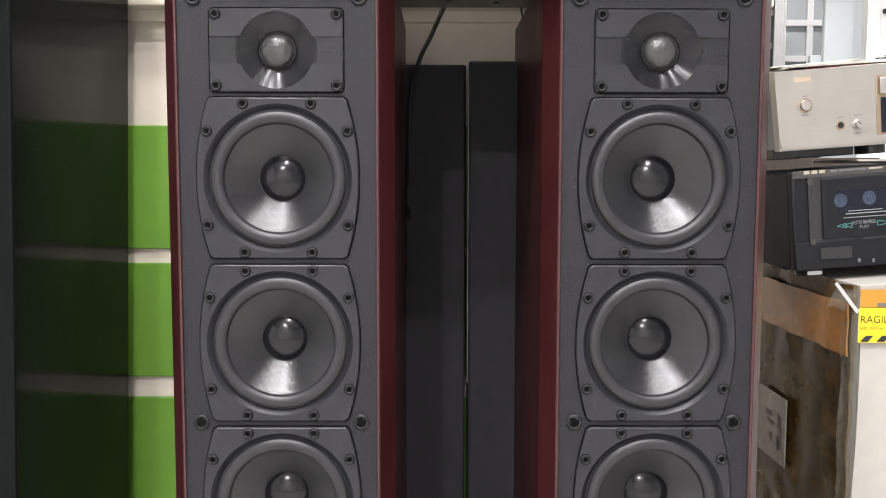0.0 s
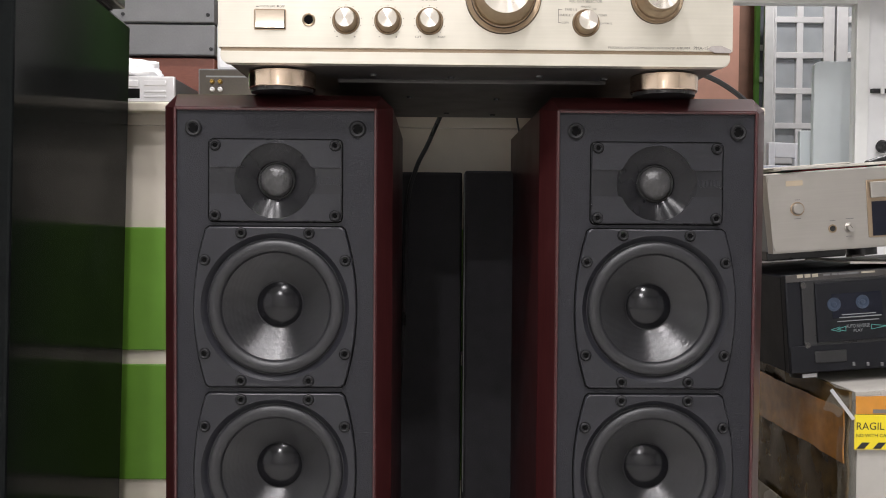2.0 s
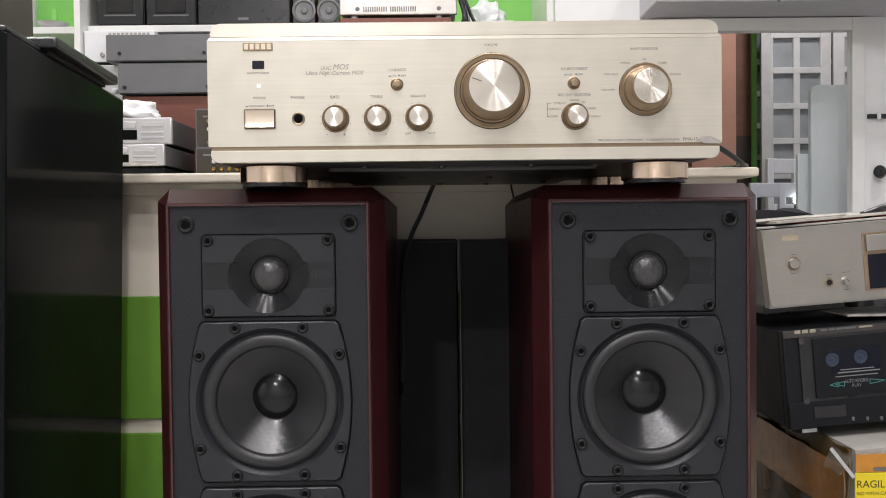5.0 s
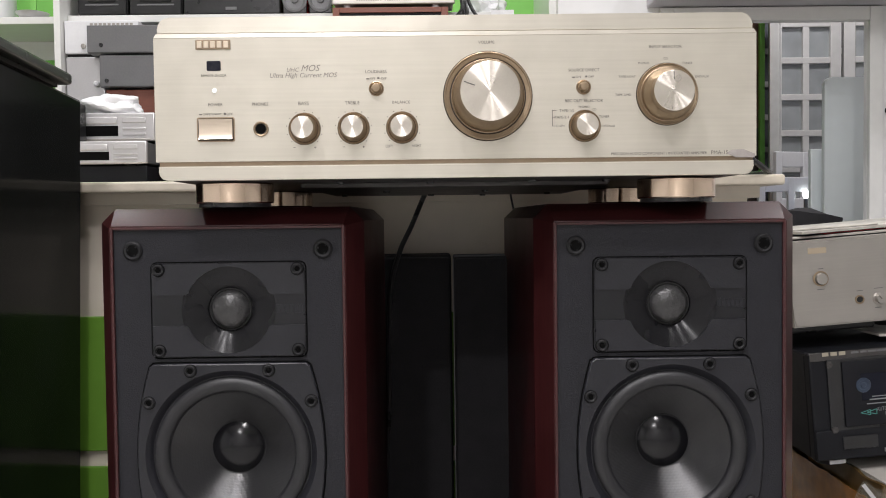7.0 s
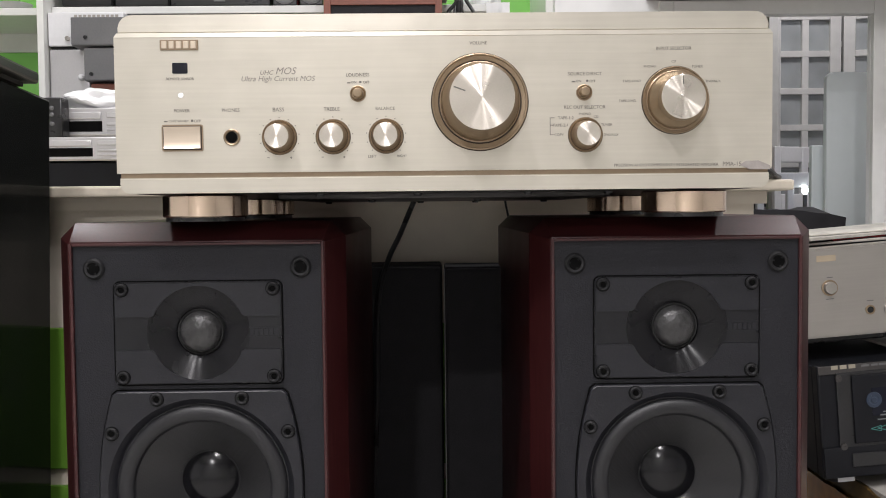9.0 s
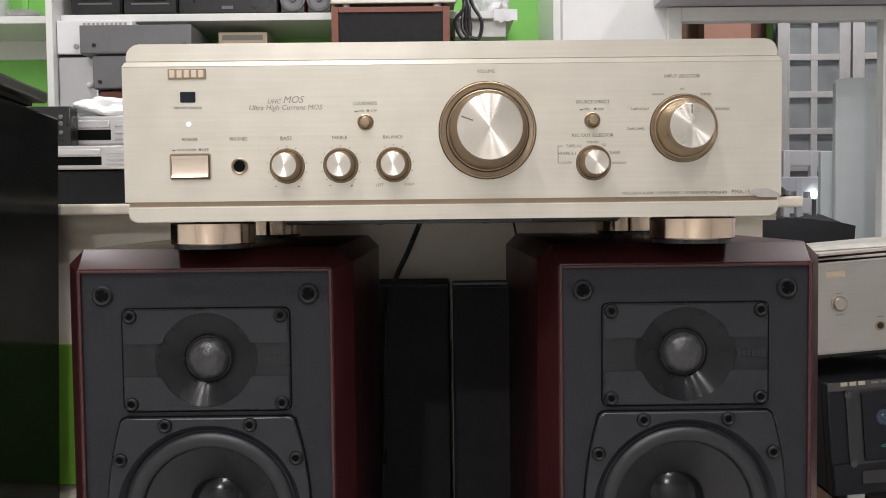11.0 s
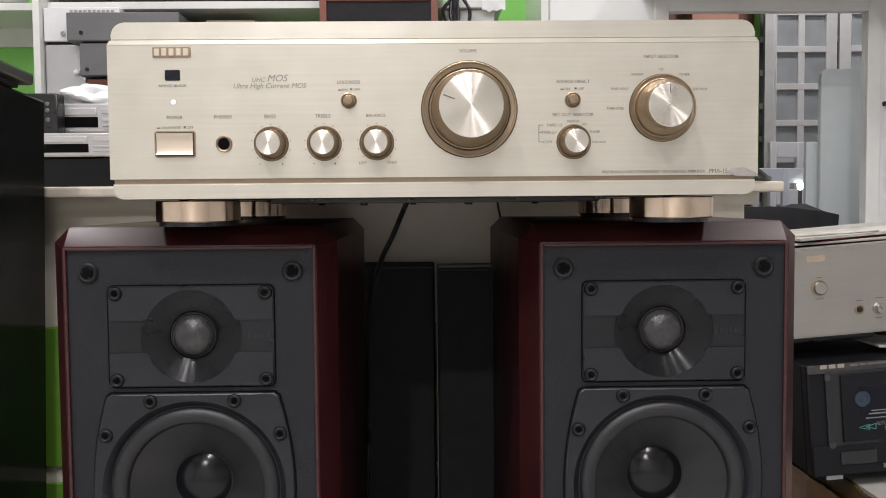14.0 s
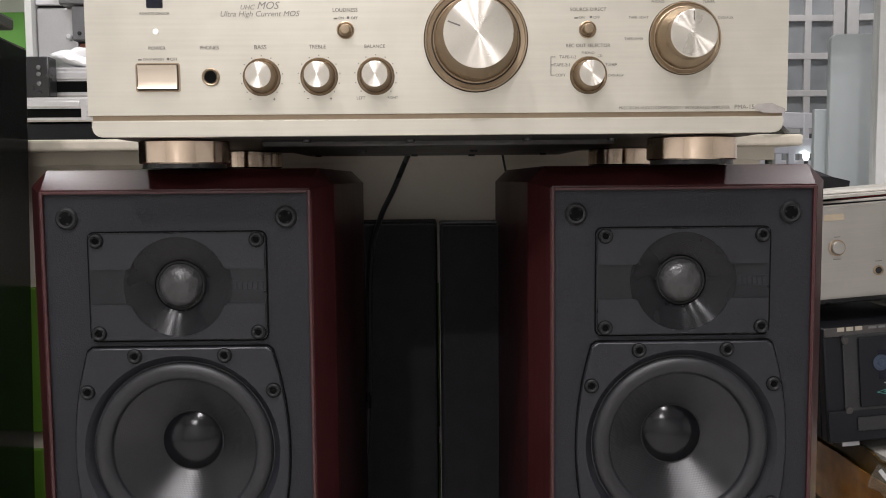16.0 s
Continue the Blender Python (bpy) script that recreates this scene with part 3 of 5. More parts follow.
def amplifier():
    t = thing("amplifier", "champagne gold integrated amplifier resting on both tower speakers", "amplifier", pose(0.0562, 0.700, 0.9575))
    W, H = 0.2175, 0.1172
    # the face: a flat middle, a cap that leans back above it, a lip below a groove
    vr, vt, vg0, vg1 = pv(400, 67.5), pv(400, 59), pv(490, 304.5), pv(490, 313)
    part("face_panel", prism([(-W, vg0), (W, vg0), (W, vr), (-W, vr)], 0.0, 0.009), M["gold"], t, "brushed champagne aluminium face")
    bm = bmesh.new()
    ends = [[bm.verts.new((x * (W if k < 2 or k == 4 else W - 0.0018), y, z)) for k, (y, z) in enumerate(((0.0, vr), (-0.0003, vr + 0.0003), (0.0001, vt), (0.009, vt), (0.009, vr)))] for x in (-1, 1)]
    for k in range(5):
        bm.faces.new((ends[0][k], ends[0][(k + 1) % 5], ends[1][(k + 1) % 5], ends[1][k]))
    bm.faces.new(ends[0])
    bm.faces.new(ends[1][::-1])
    part("ridge", bm, M["gold"], t, smooth=0)
    bm = prism(rounded(-W + 0.0022, W - 0.0022, vt, H, 0.0085, 6, (0, 0, 1, 1)), 0.0011, 0.010, 0.0008)
    for v in bm.verts:
        v.co.y += max(0.0, v.co.z - vt) * 0.05
    part("top_cap", bm, M["gold"], t)
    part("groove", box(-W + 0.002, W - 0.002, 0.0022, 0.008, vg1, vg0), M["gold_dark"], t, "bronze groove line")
    part("lower_lip", prism(rounded(-W + 0.002, W - 0.002, 0.0, vg1, 0.0062, 6, (1, 1, 0, 0)), -0.0006, 0.010, 0.0008), M["gold"], t)
    ch = part("chassis", box(-0.210, 0.210, 0.010, 0.335, -0.0002, 0.112, 0.002), M["chassis"], t, "black steel case")
    part("belly_plate", box(-0.125, 0.125, 0.075, 0.333, -0.004, 0.001, 0.0015), M["chassis"], ch)
    bolt = finish(lathe([(0.0035, 0), (0.003, 0.0018), (0, 0.002)], 14), "bolt", M["black"])
    for x, y in ((-0.09, 0.05), (-0.02, 0.06), (0.06, 0.05), (0.12, 0.06), (-0.18, 0.04), (0.17, 0.05), (-0.02, 0.29), (0.035, 0.30), (-0.11, 0.28), (0.10, 0.27), (-0.06, 0.16), (0.03, 0.17)):
        part("bolt", bolt, None, ch, at=pose(x, y, -0.004 if abs(x) < 0.125 and y > 0.075 else -0.0002, 180))
    for x in (-0.1705, 0.1705):
        for y in (0.043, 0.260):
            f = part("foot", lathe([(0, -0.0005), (0.0287, -0.0005), (0.0295, -0.0013), (0.0295, -0.0148), (0.0287, -0.0156), (0.0, -0.0156)], 56), M["foot"], t, "turned bronze foot",
                     at=pose(x, y, -0.0005))
            part("foot_pad", lathe([(0.0270, -0.0150), (0.0274, -0.0186), (0, -0.0186)], 40), M["black"], f, "black rubber pad")
    # knobs
    knob(t, 847, 181, 0.0317, 0.0255, 0.0207, 0.0270, 70, "large gold volume knob")
    knob(t, 1196, 178, 0.0222, 0.0188, 0.0143, 0.0195, 2, "gold input selector knob")
    for x, y, mark in ((491, 243, 0), (586, 242, -12), (680, 241, 3)):
        knob(t, x, y, 0.0114, 0.0092, 0.0078, 0.0125, mark, "small gold tone knob")
    knob(t, 1035, 239, 0.0114, 0.0092, 0.0078, 0.0125, 0, "small gold selector knob")
    for x, y in ((631, 166), (1033, 164)):
        b = part("push_button", lathe([(0.0054, 0), (0.0054, 0.0006), (0.0048, 0.0009), (0.0040, 0.0002), (0.0033, 0.0002)], 36), M["gold_ring"], t, at=front(pu(x), 0, pv(x, y)))
        part("button_top", lathe([(0.0034, 0.0), (0.0033, 0.0045), (0.0027, 0.0055), (0, 0.0058)], 32), M["gold_ring"], b)
    j = part("phone_jack", lathe([(0.0055, 0), (0.0055, 0.0008), (0.0050, 0.0011), (0.0042, 0.0008), (0.0036, -0.0002)], 40), M["gold_ring"], t, "gold ringed headphone jack", at=front(pu(407), 0, pv(407, 243)))
    # near-black disc painted as the unlit bore of the jack
    part("jack_hole", lathe([(0.0037, 0.0008), (0, 0.0008)], 32), M["shade_display_black"], j)
    cx, cz = pu(320), pv(320, 244)
    pb = part("power_button", prism(rounded(-0.0136, 0.0136, -0.0088, 0.0088, 0.0014), -0.0006, 0.001, 0.0003), M["gold_dark"], t, at=pose(cx, 0, cz))
    # dark outline drawn as the shaded gap round the key
    part("button_well", prism(rounded(-0.0128, 0.0128, -0.0080, 0.0080, 0.0010), -0.0008, 0.0), M["gap_shade"], pb)
    key = bmesh.new()
    rows = [[key.verts.new((x, -0.0028 + 0.0013 * math.cos(radians(a)), 0.0002 + 0.0072 * math.sin(radians(a)))) for x in (-0.0120, 0.0120)] for a in range(-80, 81, 16)]
    back = [[key.verts.new((x, 0.0006, z)) for x in (-0.0120, 0.0120)] for z in (-0.0069, 0.0073)]
    loop = [back[0]] + rows + [back[1]]
    for p, q in zip(loop, loop[1:] + loop[:1]):
        key.faces.new((p[0], p[1], q[1], q[0]))
    for e in (0, 1):
        key.faces.new([p[e] for p in loop])
    part("button_key", key, M["gold_key"], pb, smooth=40)
    part("remote_sensor", prism(rounded(pu(304.5), pu(331.5), pv(318, 131), pv(318, 112), 0.0008), -0.0003, 0.001), M["deckwin"], t, "black infrared sensor window")
    part("indicator_lamp", lathe([(0.0017, 0), (0.0015, 0.0006), (0, 0.0008)], 20), M["ledwhite"], t, at=front(pu(318.5), 0, pv(318, 169)))
    lg = part("logo_plate", box(pu(284), pu(351), -0.0010, 0.0006, pv(318, 90), pv(318, 72), 0.0003, 1), M["gold_dark"], t, "small raised gold badge")
    bm = bmesh.new()
    for k in range(5):
        x = pu(286) + k * 0.00475
        add_box(bm, x + 0.0004, x + 0.0040, -0.0016, -0.0009, pv(318, 87.5), pv(318, 74.5), 0.0003, 1)
    part("logo_bars", bm, M["gold_key"], lg)
    part("smudge", prism([(pu(x), pv(x, y)) for x, y in ((1312, 293), (1322, 286), (1345, 285), (1367, 294), (1367, 301), (1330, 301))], -0.0003, 0.0005), M["smudge"], t, "grey glue residue")
    # printed words
    y = -0.00025
    words = [("REMOTE SENSOR", 318, 140, 49, 0), ("POWER", 320, 196, 28, 0), ("ON/STANDBY", 314, 214, 35, 0), ("OFF", 347, 214, 12, 0), ("PHONES", 406, 195, 31, 0),
             ("BASS", 490, 194, 20, 0), ("TREBLE", 584, 193, 28, 0), ("BALANCE", 679, 192, 34, 0), ("LOUDNESS", 631, 133, 41, 0), ("ON", 624, 146, 9, 0),
             ("OFF", 646, 146, 11, 0), ("UHC", 471, 129, 24, 0.3), ("MOS", 505, 126, 37, 0.3), ("Ultra High Current MOS", 491, 141, 130, 0.25),
             ("VOLUME", 845, 77, 31, 0), ("SOURCE DIRECT", 1034, 131, 60, 0), ("ON", 1023, 144, 9, 0), ("OFF", 1048, 144, 11, 0),
             ("REC OUT SELECTOR", 1034, 190, 74, 0), ("TAPE-1\u203a2", 1000, 209, 28, 0), ("TAPE-2\u203a1", 990, 222, 27, 0), ("COPY", 988, 239, 17, 0),
             ("PHONO", 1034, 202, 21, 0), ("CD", 1054, 207, 8, 0), ("TUNER", 1073, 221, 20, 0), ("DVD/AUX", 1081, 239, 26, 0),
             ("INPUT SELECTOR", 1193, 86, 63, 0), ("CD", 1193, 109, 8, 0), ("PHONO", 1150, 118, 21, 0), ("TUNER", 1235, 118, 20, 0), ("TAPE-1/DAT", 1118, 144, 33, 0),
             ("TAPE-2/MD", 1110, 179, 31, 0), ("DVD/AUX", 1264, 144, 26, 0), ("PRECISION AUDIO COMPONENT / INTEGRATED AMPLIFIER", 1180, 292.5, 187, 0),
             ("PMA-15", 1298, 291, 33, 0), ("LEFT", 655, 277, 14, 0), ("RIGHT", 708, 276, 17, 0)]
    for text, px, py, w, sh in words:
        part("lettering", lettering(text, w * K, M["ink_soft" if sh else "ink" if py > 270 else "print_ink"], sh), None, t, at=pose(pu(px), y, pv(px, py)))

    def dash(px, py, w, h):
        part("printed_mark", box(-w * K / 2, w * K / 2, y, 0.0001, -h * K / 2, h * K / 2), M["ink"], t, at=pose(pu(px), 0, pv(px, py)), smooth=0)

    for px, py, w, h in ((291, 215, 6, 2), (337.5, 213.5, 4, 4), (615, 147, 6, 2), (635.5, 145.5, 4, 3.5), (1014, 145, 6, 2), (1038.5, 143.5, 4, 3.5),
                         (471, 279, 4, 1), (511, 279, 4, 1), (511, 279, 1, 4), (567, 278, 4, 1), (605, 278, 4, 1), (605, 278, 1, 4),
                         (972, 224, 1, 31), (976, 209, 8, 1), (975, 222, 6, 1), (975, 239, 6, 1)):
        dash(px, py, w, h)
    dot = finish(box(-0.0003, 0.0003, y, 0.0001, -0.0003, 0.0003), "scale_dot", M["ink"], 0)
    for cx0, cy0 in ((491, 243), (586, 242), (680, 241)):
        for a in range(-135, 136, 27):
            px, py = cx0 + 35 * math.sin(radians(a)), cy0 - 35 * math.cos(radians(a))
            part("scale_dot", dot, None, t, at=pose(pu(px), 0, pv(px, py)))
    return t


amplifier()


# ---- black slim speakers between the towers ----
def slim_speaker(x0, x1, y, top, label):
    t = thing("slim_speaker", label, "speaker", pose((x0 + x1) / 2, y, 0), "black speakers between the towers")
    w = (x1 - x0) / 2
    part("body", box(-w, w, 0.008, 0.064, 0.0, top, 0.002), M["matt_black"], t)
    part("grille", box(-w + 0.001, w - 0.001, 0.0, 0.0078, 0.01, top - 0.002, 0.003), M["matt_black"], t, "black cloth grille")
    if x0 > 0:
        # added strip that draws the bright line between the two speakers
        part("edge_strip", box(-w - 0.0012, -w - 0.0001, 0.004, 0.012, 0.50, top - 0.003, 0.0003, 1), M["greysteel"], t, "pale strip added along the edge")
    return t


slim_speaker(-0.050, 0.0575, 1.035, 0.887, "black cloth fronted slim speaker against the counter")
slim_speaker(0.0600, 0.168, 1.000, 0.887, "cloth fronted slim speaker set forward of its twin")

solo("power_cable", tube([(0.045, 1.050, 0.985), (0.030, 1.052, 0.957), (0.014, 1.042, 0.92), (0.000, 1.030, 0.889), (-0.010, 1.028, 0.84), (-0.014, 1.028, 0.70), (-0.03, 1.02, 0.4), (-0.02, 0.98, 0.004)], 0.0028),
     M["black"], "black mains cable hanging behind the amplifier", "cable")
solo("signal_cable", tube([(0.122, 1.056, 0.99), (0.126, 1.056, 0.955), (0.131, 1.05, 0.925), (0.134, 1.05, 0.893)], 0.0012), M["black"], "thin black wire hanging behind the amplifier", "cable")
solo("side_cable", tube([(0.255, 1.038, 1.03), (0.300, 1.045, 1.022), (0.345, 1.050, 1.015), (0.373, 1.050, 1.005), (0.399, 1.055, 0.991), (0.425, 1.075, 0.978), (0.435, 1.11, 0.9775), (0.40, 1.20, 0.9775)], 0.0034), M["black"], "black cable lying over the countertop edge", "cable")


# ---- black cabinet at the counter ----
def black_cabinet():
    t = thing("black_cabinet", "tall gloss black cabinet standing at the counter, mirroring its green bands", "cabinet", pose(-0.3845, 0.754, 0))
    slope, near, lean = 0.018 / 0.308, 1.084, 0.0262

    def slant(bm, drop=0.0):
        for v in bm.verts:
            if v.co.z > 0.95:
                v.co.z += near - drop - 1.0 - slope * v.co.y
            v.co.x += lean * v.co.z
        return bm

    part("side_panel", slant(box(-0.02, 0.0, 0.003, 0.307, 0.0, 1.0, 0.003)), M["gloss_black"], t, "polished black side")
    part("front_panel", slant(box(-0.62, -0.0205, 0.0, 0.02, 0.0, 1.0, 0.003), 0.002), M["gloss_black"], t)
    part("back_panel", slant(box(-0.62, -0.0205, 0.286, 0.306, 0.0, 1.0, 0.002), 0.002), M["gloss_black"], t)
    part("top_panel", slant(box(-0.62, -0.0205, 0.0205, 0.2855, 0.98, 1.0, 0.002), 0.002), M["gloss_black"], t)
    part("side_panel", slant(box(-0.64, -0.6205, 0.003, 0.307, 0.0, 1.0, 0.003)), M["gloss_black"], t)


black_cabinet()


def flat_unit():
    t = thing("flat_unit", "flat black slab-shaped unit on small feet on the black cabinet", "audio unit", pose(-0.3450, 0.837, 1.0795, -3.25))
    part("case", box(-0.36, 0.0, 0.0, 0.173, 0.005, 0.0170, 0.003), M["black"], t)
    part("base", box(-0.35, -0.012, 0.01, 0.163, 0.001, 0.005), M["dark"], t)
    foot = finish(lathe([(0.008, 0), (0.008, 0.003), (0, 0.003)], 16), "foot", M["black"])
    for x in (-0.33, -0.03):
        for y in (0.025, 0.145):
            part("foot", foot, None, t, at=pose(x, y, -0.0005))


flat_unit()
solo("thin_lid", box(-0.24, 0.002, 0.0, 0.072, 0.0, 0.006, 0.002), M["black"], "thin black lid lying on the black cabinet", "lid", pose(-0.3600, 0.760, 1.0840, -3.25))
solo("dark_box_speaker", box(-0.70, -0.438, 0.905, 1.0, 1.0915, 1.50, 0.006), M["darkbrown"], "dark brown wooden box standing on the flat black unit", "speaker")


# ---- stack on the counter ----
def cd_player(x1, z0, h, y, w, name_label):
    """A pale silver player; its right end is at x1."""
    t = thing("cd_player", name_label, "cd player", pose(x1 - w, y, z0), "stacked players")
    part("case", box(0.004, w - 0.004, 0.014, 0.30, 0.006, h - 0.002, 0.002), M["greysteel"], t, "grey metal case")
    part("face", box(0, w, 0, 0.014, 0.004, h, 0.003), M["silver_light"], t, "pale silver face")
    part("tray", box(0.13, w - 0.090, -0.004, 0.0, h * 0.62, h * 0.86, 0.002), M["silver_light"], t)
    part("display", box(0.13, w - 0.088, -0.001, 0.0, h * 0.22, h * 0.56), M["shade_display_black"], t, "black display strip")
    for z0_, z1_ in ((0.66, 0.84), (0.42, 0.50), (0.24, 0.32)):
        part("button", box(w - 0.077, w - 0.021, -0.003, 0, h * z0_, h * z1_, 0.0012), M["silver_light"], t)
    part("lower_strip", box(0.01, w - 0.01, -0.002, 0.0, h * 0.05, h * 0.13, 0.001), M["silver"], t)
    for fx in (0.05, w - 0.05):
        for fy in (0.04, 0.26):
            part("foot", lathe([(0.014, 0), (0.014, 0.006), (0, 0.006)], 18), M["black"], t, at=pose(fx, fy, 0))
    return t


def plain_unit(name, label, x0, x1, y, z0, z1, mat, depth=0.3, screws=()):
    t = thing(name, label, "audio unit", pose(x0, y, z0))
    w, h = x1 - x0, z1 - z0
    part("case", box(0, w, 0.004, depth, 0.004, h - 0.001, 0.002), mat, t)
    part("face", box(0, w, 0.0, 0.0039, 0.006, h, 0.0015), mat, t)
    for sx, sz in screws:
        part("screw", lathe([(0.0055, 0), (0.005, 0.002), (0.002, 0.002), (0.0018, 0.001), (0, 0.001)], 16), M["black"], t, at=front(sx, 0, sz))
    for fx in (0.05, w - 0.05):
        for fy in (0.04, depth - 0.04):
            part("foot", lathe([(0.012, 0), (0.012, 0.0045), (0, 0.0045)], 18), M["black"], t, at=pose(fx, fy, 0))
    return t


plain_unit("tuner", "black flat tuner under the silver players", -1.09, -0.64, 2.16, 0.974, 1.062, M["deck"])
cd_player(-0.637, 1.0622, 0.058, 2.15, 0.43, "pale silver cd player on a black tuner")
cd_player(-0.632, 1.1205, 0.072, 2.20, 0.43, "pale silver cd player with tissue lying on top")
bd = thing("black_module", "small black module with silver sockets resting on a cd player", "device", pose(-0.794, 2.152, 1.1205), "")
part("body", box(-0.17, 0.0, 0.0, 0.043, 0.0, 0.0905, 0.003), M["black"], bd)
for z in (0.030, 0.051, 0.066):
    part("socket", lathe([(0.005, 0), (0.005, 0.003), (0.002, 0.004), (0, 0.004)], 16), M["greysteel"], bd, at=front(-0.022, 0, z))
# white tissue
bm = bmesh.new()
bmesh.ops.create_icosphere(bm, subdivisions=4, radius=1.0)
for v in bm.verts:
    p = v.co.copy()
    d = 1 + 0.40 * noise.noise(p * 1.5) + 0.10 * noise.noise(p * 3.6 + Vector((3, 0, 0)))
    v.co = Vector((p.x * 0.075 * d + 0.02 * max(0.0, -p.z), p.y * 0.05 * d, max(0.0, p.z * 0.032 * d + 0.018)))
solo("tissue", bm, M["tissue"], "crumpled white tissue lying on the silver cd player", "tissue", pose(-0.745, 2.26, 1.1925), smooth=25)

plain_unit("steel_unit", "dark grey steel case unit lying on a lower one", -0.875, -0.586, 2.42, 1.3735, 1.451, M["greysteel"], 0.26, ((0.037, 0.026), (0.272, 0.026)))
plain_unit("steel_unit", "dark grey steel case unit on a red-brown speaker", -0.845, -0.586, 2.425, 1.284, 1.3732, M["greysteel"], 0.26, ((0.018, 0.022), (0.249, 0.022)))
# inferred unit, hidden from view; darkens what the gloss black cabinet mirrors
plain_unit("steel_unit", "unseen dark unit behind the amplifier, put there for the cabinet's reflection", 0.09, 0.36, 2.30, 0.974, 1.20, M["chassis"], 0.05)
b = thing("brown_speaker", "red-brown wooden speaker box lying under grey units", "speaker", pose(-0.835, 2.44, 0.974))
part("body", box(0, 0.245, 0, 0.24, 0, 0.3095, 0.003), M["redbrown"], b)
part("back_plate", box(0.09, 0.15, -0.003, 0.0, 0.05, 0.12, 0.001), M["black"], b)


def rear_amp(x0, x1, y, z0, z1, rows, cols, xo, zo, label):
    t = thing("receiver", label, "receiver", pose(x0, y, z0), "receivers seen from behind")
    w, h = x1 - x0, z1 - z0
    part("case", box(0, w, 0.003, 0.26, 0.0, h, 0.002), M["greysteel"], t)
    part("rear_panel", box(0.004, w - 0.004, 0.0, 0.003, 0.004, h - 0.004), M["rearpanel"], t, "dark printed rear panel")
    ring = finish(lathe([(0.0062, 0), (0.0062, 0.002), (0.0042, 0.009), (0.0025, 0.009), (0.0025, 0.004), (0, 0.004)], 16), "socket", M["brass"])
    ring2 = finish(lathe([(0.0062, 0), (0.0062, 0.002), (0.0042, 0.009), (0.0025, 0.009), (0.0025, 0.004), (0, 0.004)], 16), "socket", M["whiteplastic"])
    for r in range(rows):
        for c in range(cols):
            part("socket", ring2 if (r + rows) % 2 == 0 else ring, None, t, at=front(xo + c * 0.0200, 0, zo + r * 0.0195))
    part("print_bar", box(0.02, w * 0.8, -0.0006, 0.0, h - 0.022, h - 0.018), M["white_ink"], t)
    part("print_bar", box(0.03, w * 0.6, -0.0006, 0.0, 0.009, 0.015), M["white_ink"], t)


rear_amp(-0.574, -0.24, 2.20, 0.974, 1.1155, 3, 6, 0.048, 0.085, "grey receiver showing rows of gold sockets")
rear_amp(-0.574, -0.24, 2.205, 1.1165, 1.214, 2, 2, 0.036, 0.045, "grey receiver showing four rear sockets, on another one")
wd = thing("white_device", "upright white plastic device on a receiver", "device", pose(-0.533, 2.23, 1.2145))
part("body", box(0, 0.16, 0, 0.12, 0, 0.121, 0.008), M["whiteplastic"], wd)
part("slot", box(0.022, 0.026, -0.001, 0.0, 0.04, 0.11), M["dark"], wd)
part("cap", box(0.0, 0.022, 0.02, 0.05, 0.1212, 0.135, 0.002), M["brass"], wd)


# ---- shelves along the green wall ----
def shelves():
    t = thing("shelf_unit", "white shelf boards on a white upright along the green wall", "shelf")
    part("upright", box(-0.975, -0.957, 2.45, 2.75, 0.974, 2.1, 0.002), M["whitewood"], t)
    part("shelf_board", box(-1.9, -0.9755, 2.50, 2.75, 1.474, 1.494, 0.002), M["whitewood"], t)
    part("shelf_board", box(-0.9565, 0.262, 2.50, 2.75, 1.476, 1.496, 0.002), M["whitewood"], t)
    part("shelf_lip", box(-1.9, -0.9755, 2.74, 2.75, 1.42, 1.474), M["whitewood"], t)
    part("bracket", box(0.10, 0.24, 2.52, 2.75, 1.43, 1.4755, 0.003), M["whitewood"], t, "pale bracket under the shelf")


shelves()


def white_unit():
    t = thing("white_unit", "white slotted plastic unit on a pale steel cabinet", "device", pose(-0.955, 2.47, 1.386))
    part("body", box(0, 0.20, 0, 0.22, 0.0, 0.089, 0.003), M["whiteplastic"], t)
    for k in range(10):
        part("vent_slot", box(0.07 + k * 0.012, 0.078 + k * 0.012, -0.0006, 0.0, 0.070, 0.082), M["silver"], t)
    part("knob", lathe([(0.006, 0), (0.006, 0.006), (0, 0.007)], 20), M["silver"], t, at=front(0.052, 0, 0.02))
    s = thing("steel_cabinet", "pale grey steel cabinet standing on the counter", "cabinet", pose(-0.955, 2.475, 0.974))
    part("body", box(0, 0.105, 0, 0.22, 0.0, 0.405, 0.004), M["silver_light"], s)
    part("knob", lathe([(0.008, 0), (0.008, 0.010), (0.004, 0.014), (0, 0.014)], 20), M["whiteplastic"], s, at=front(0.085, 0, 0.33))
    part("top_gap", box(0.004, 0.101, 0.004, 0.21, 0.405, 0.4118), M["dark"], s)


white_unit()


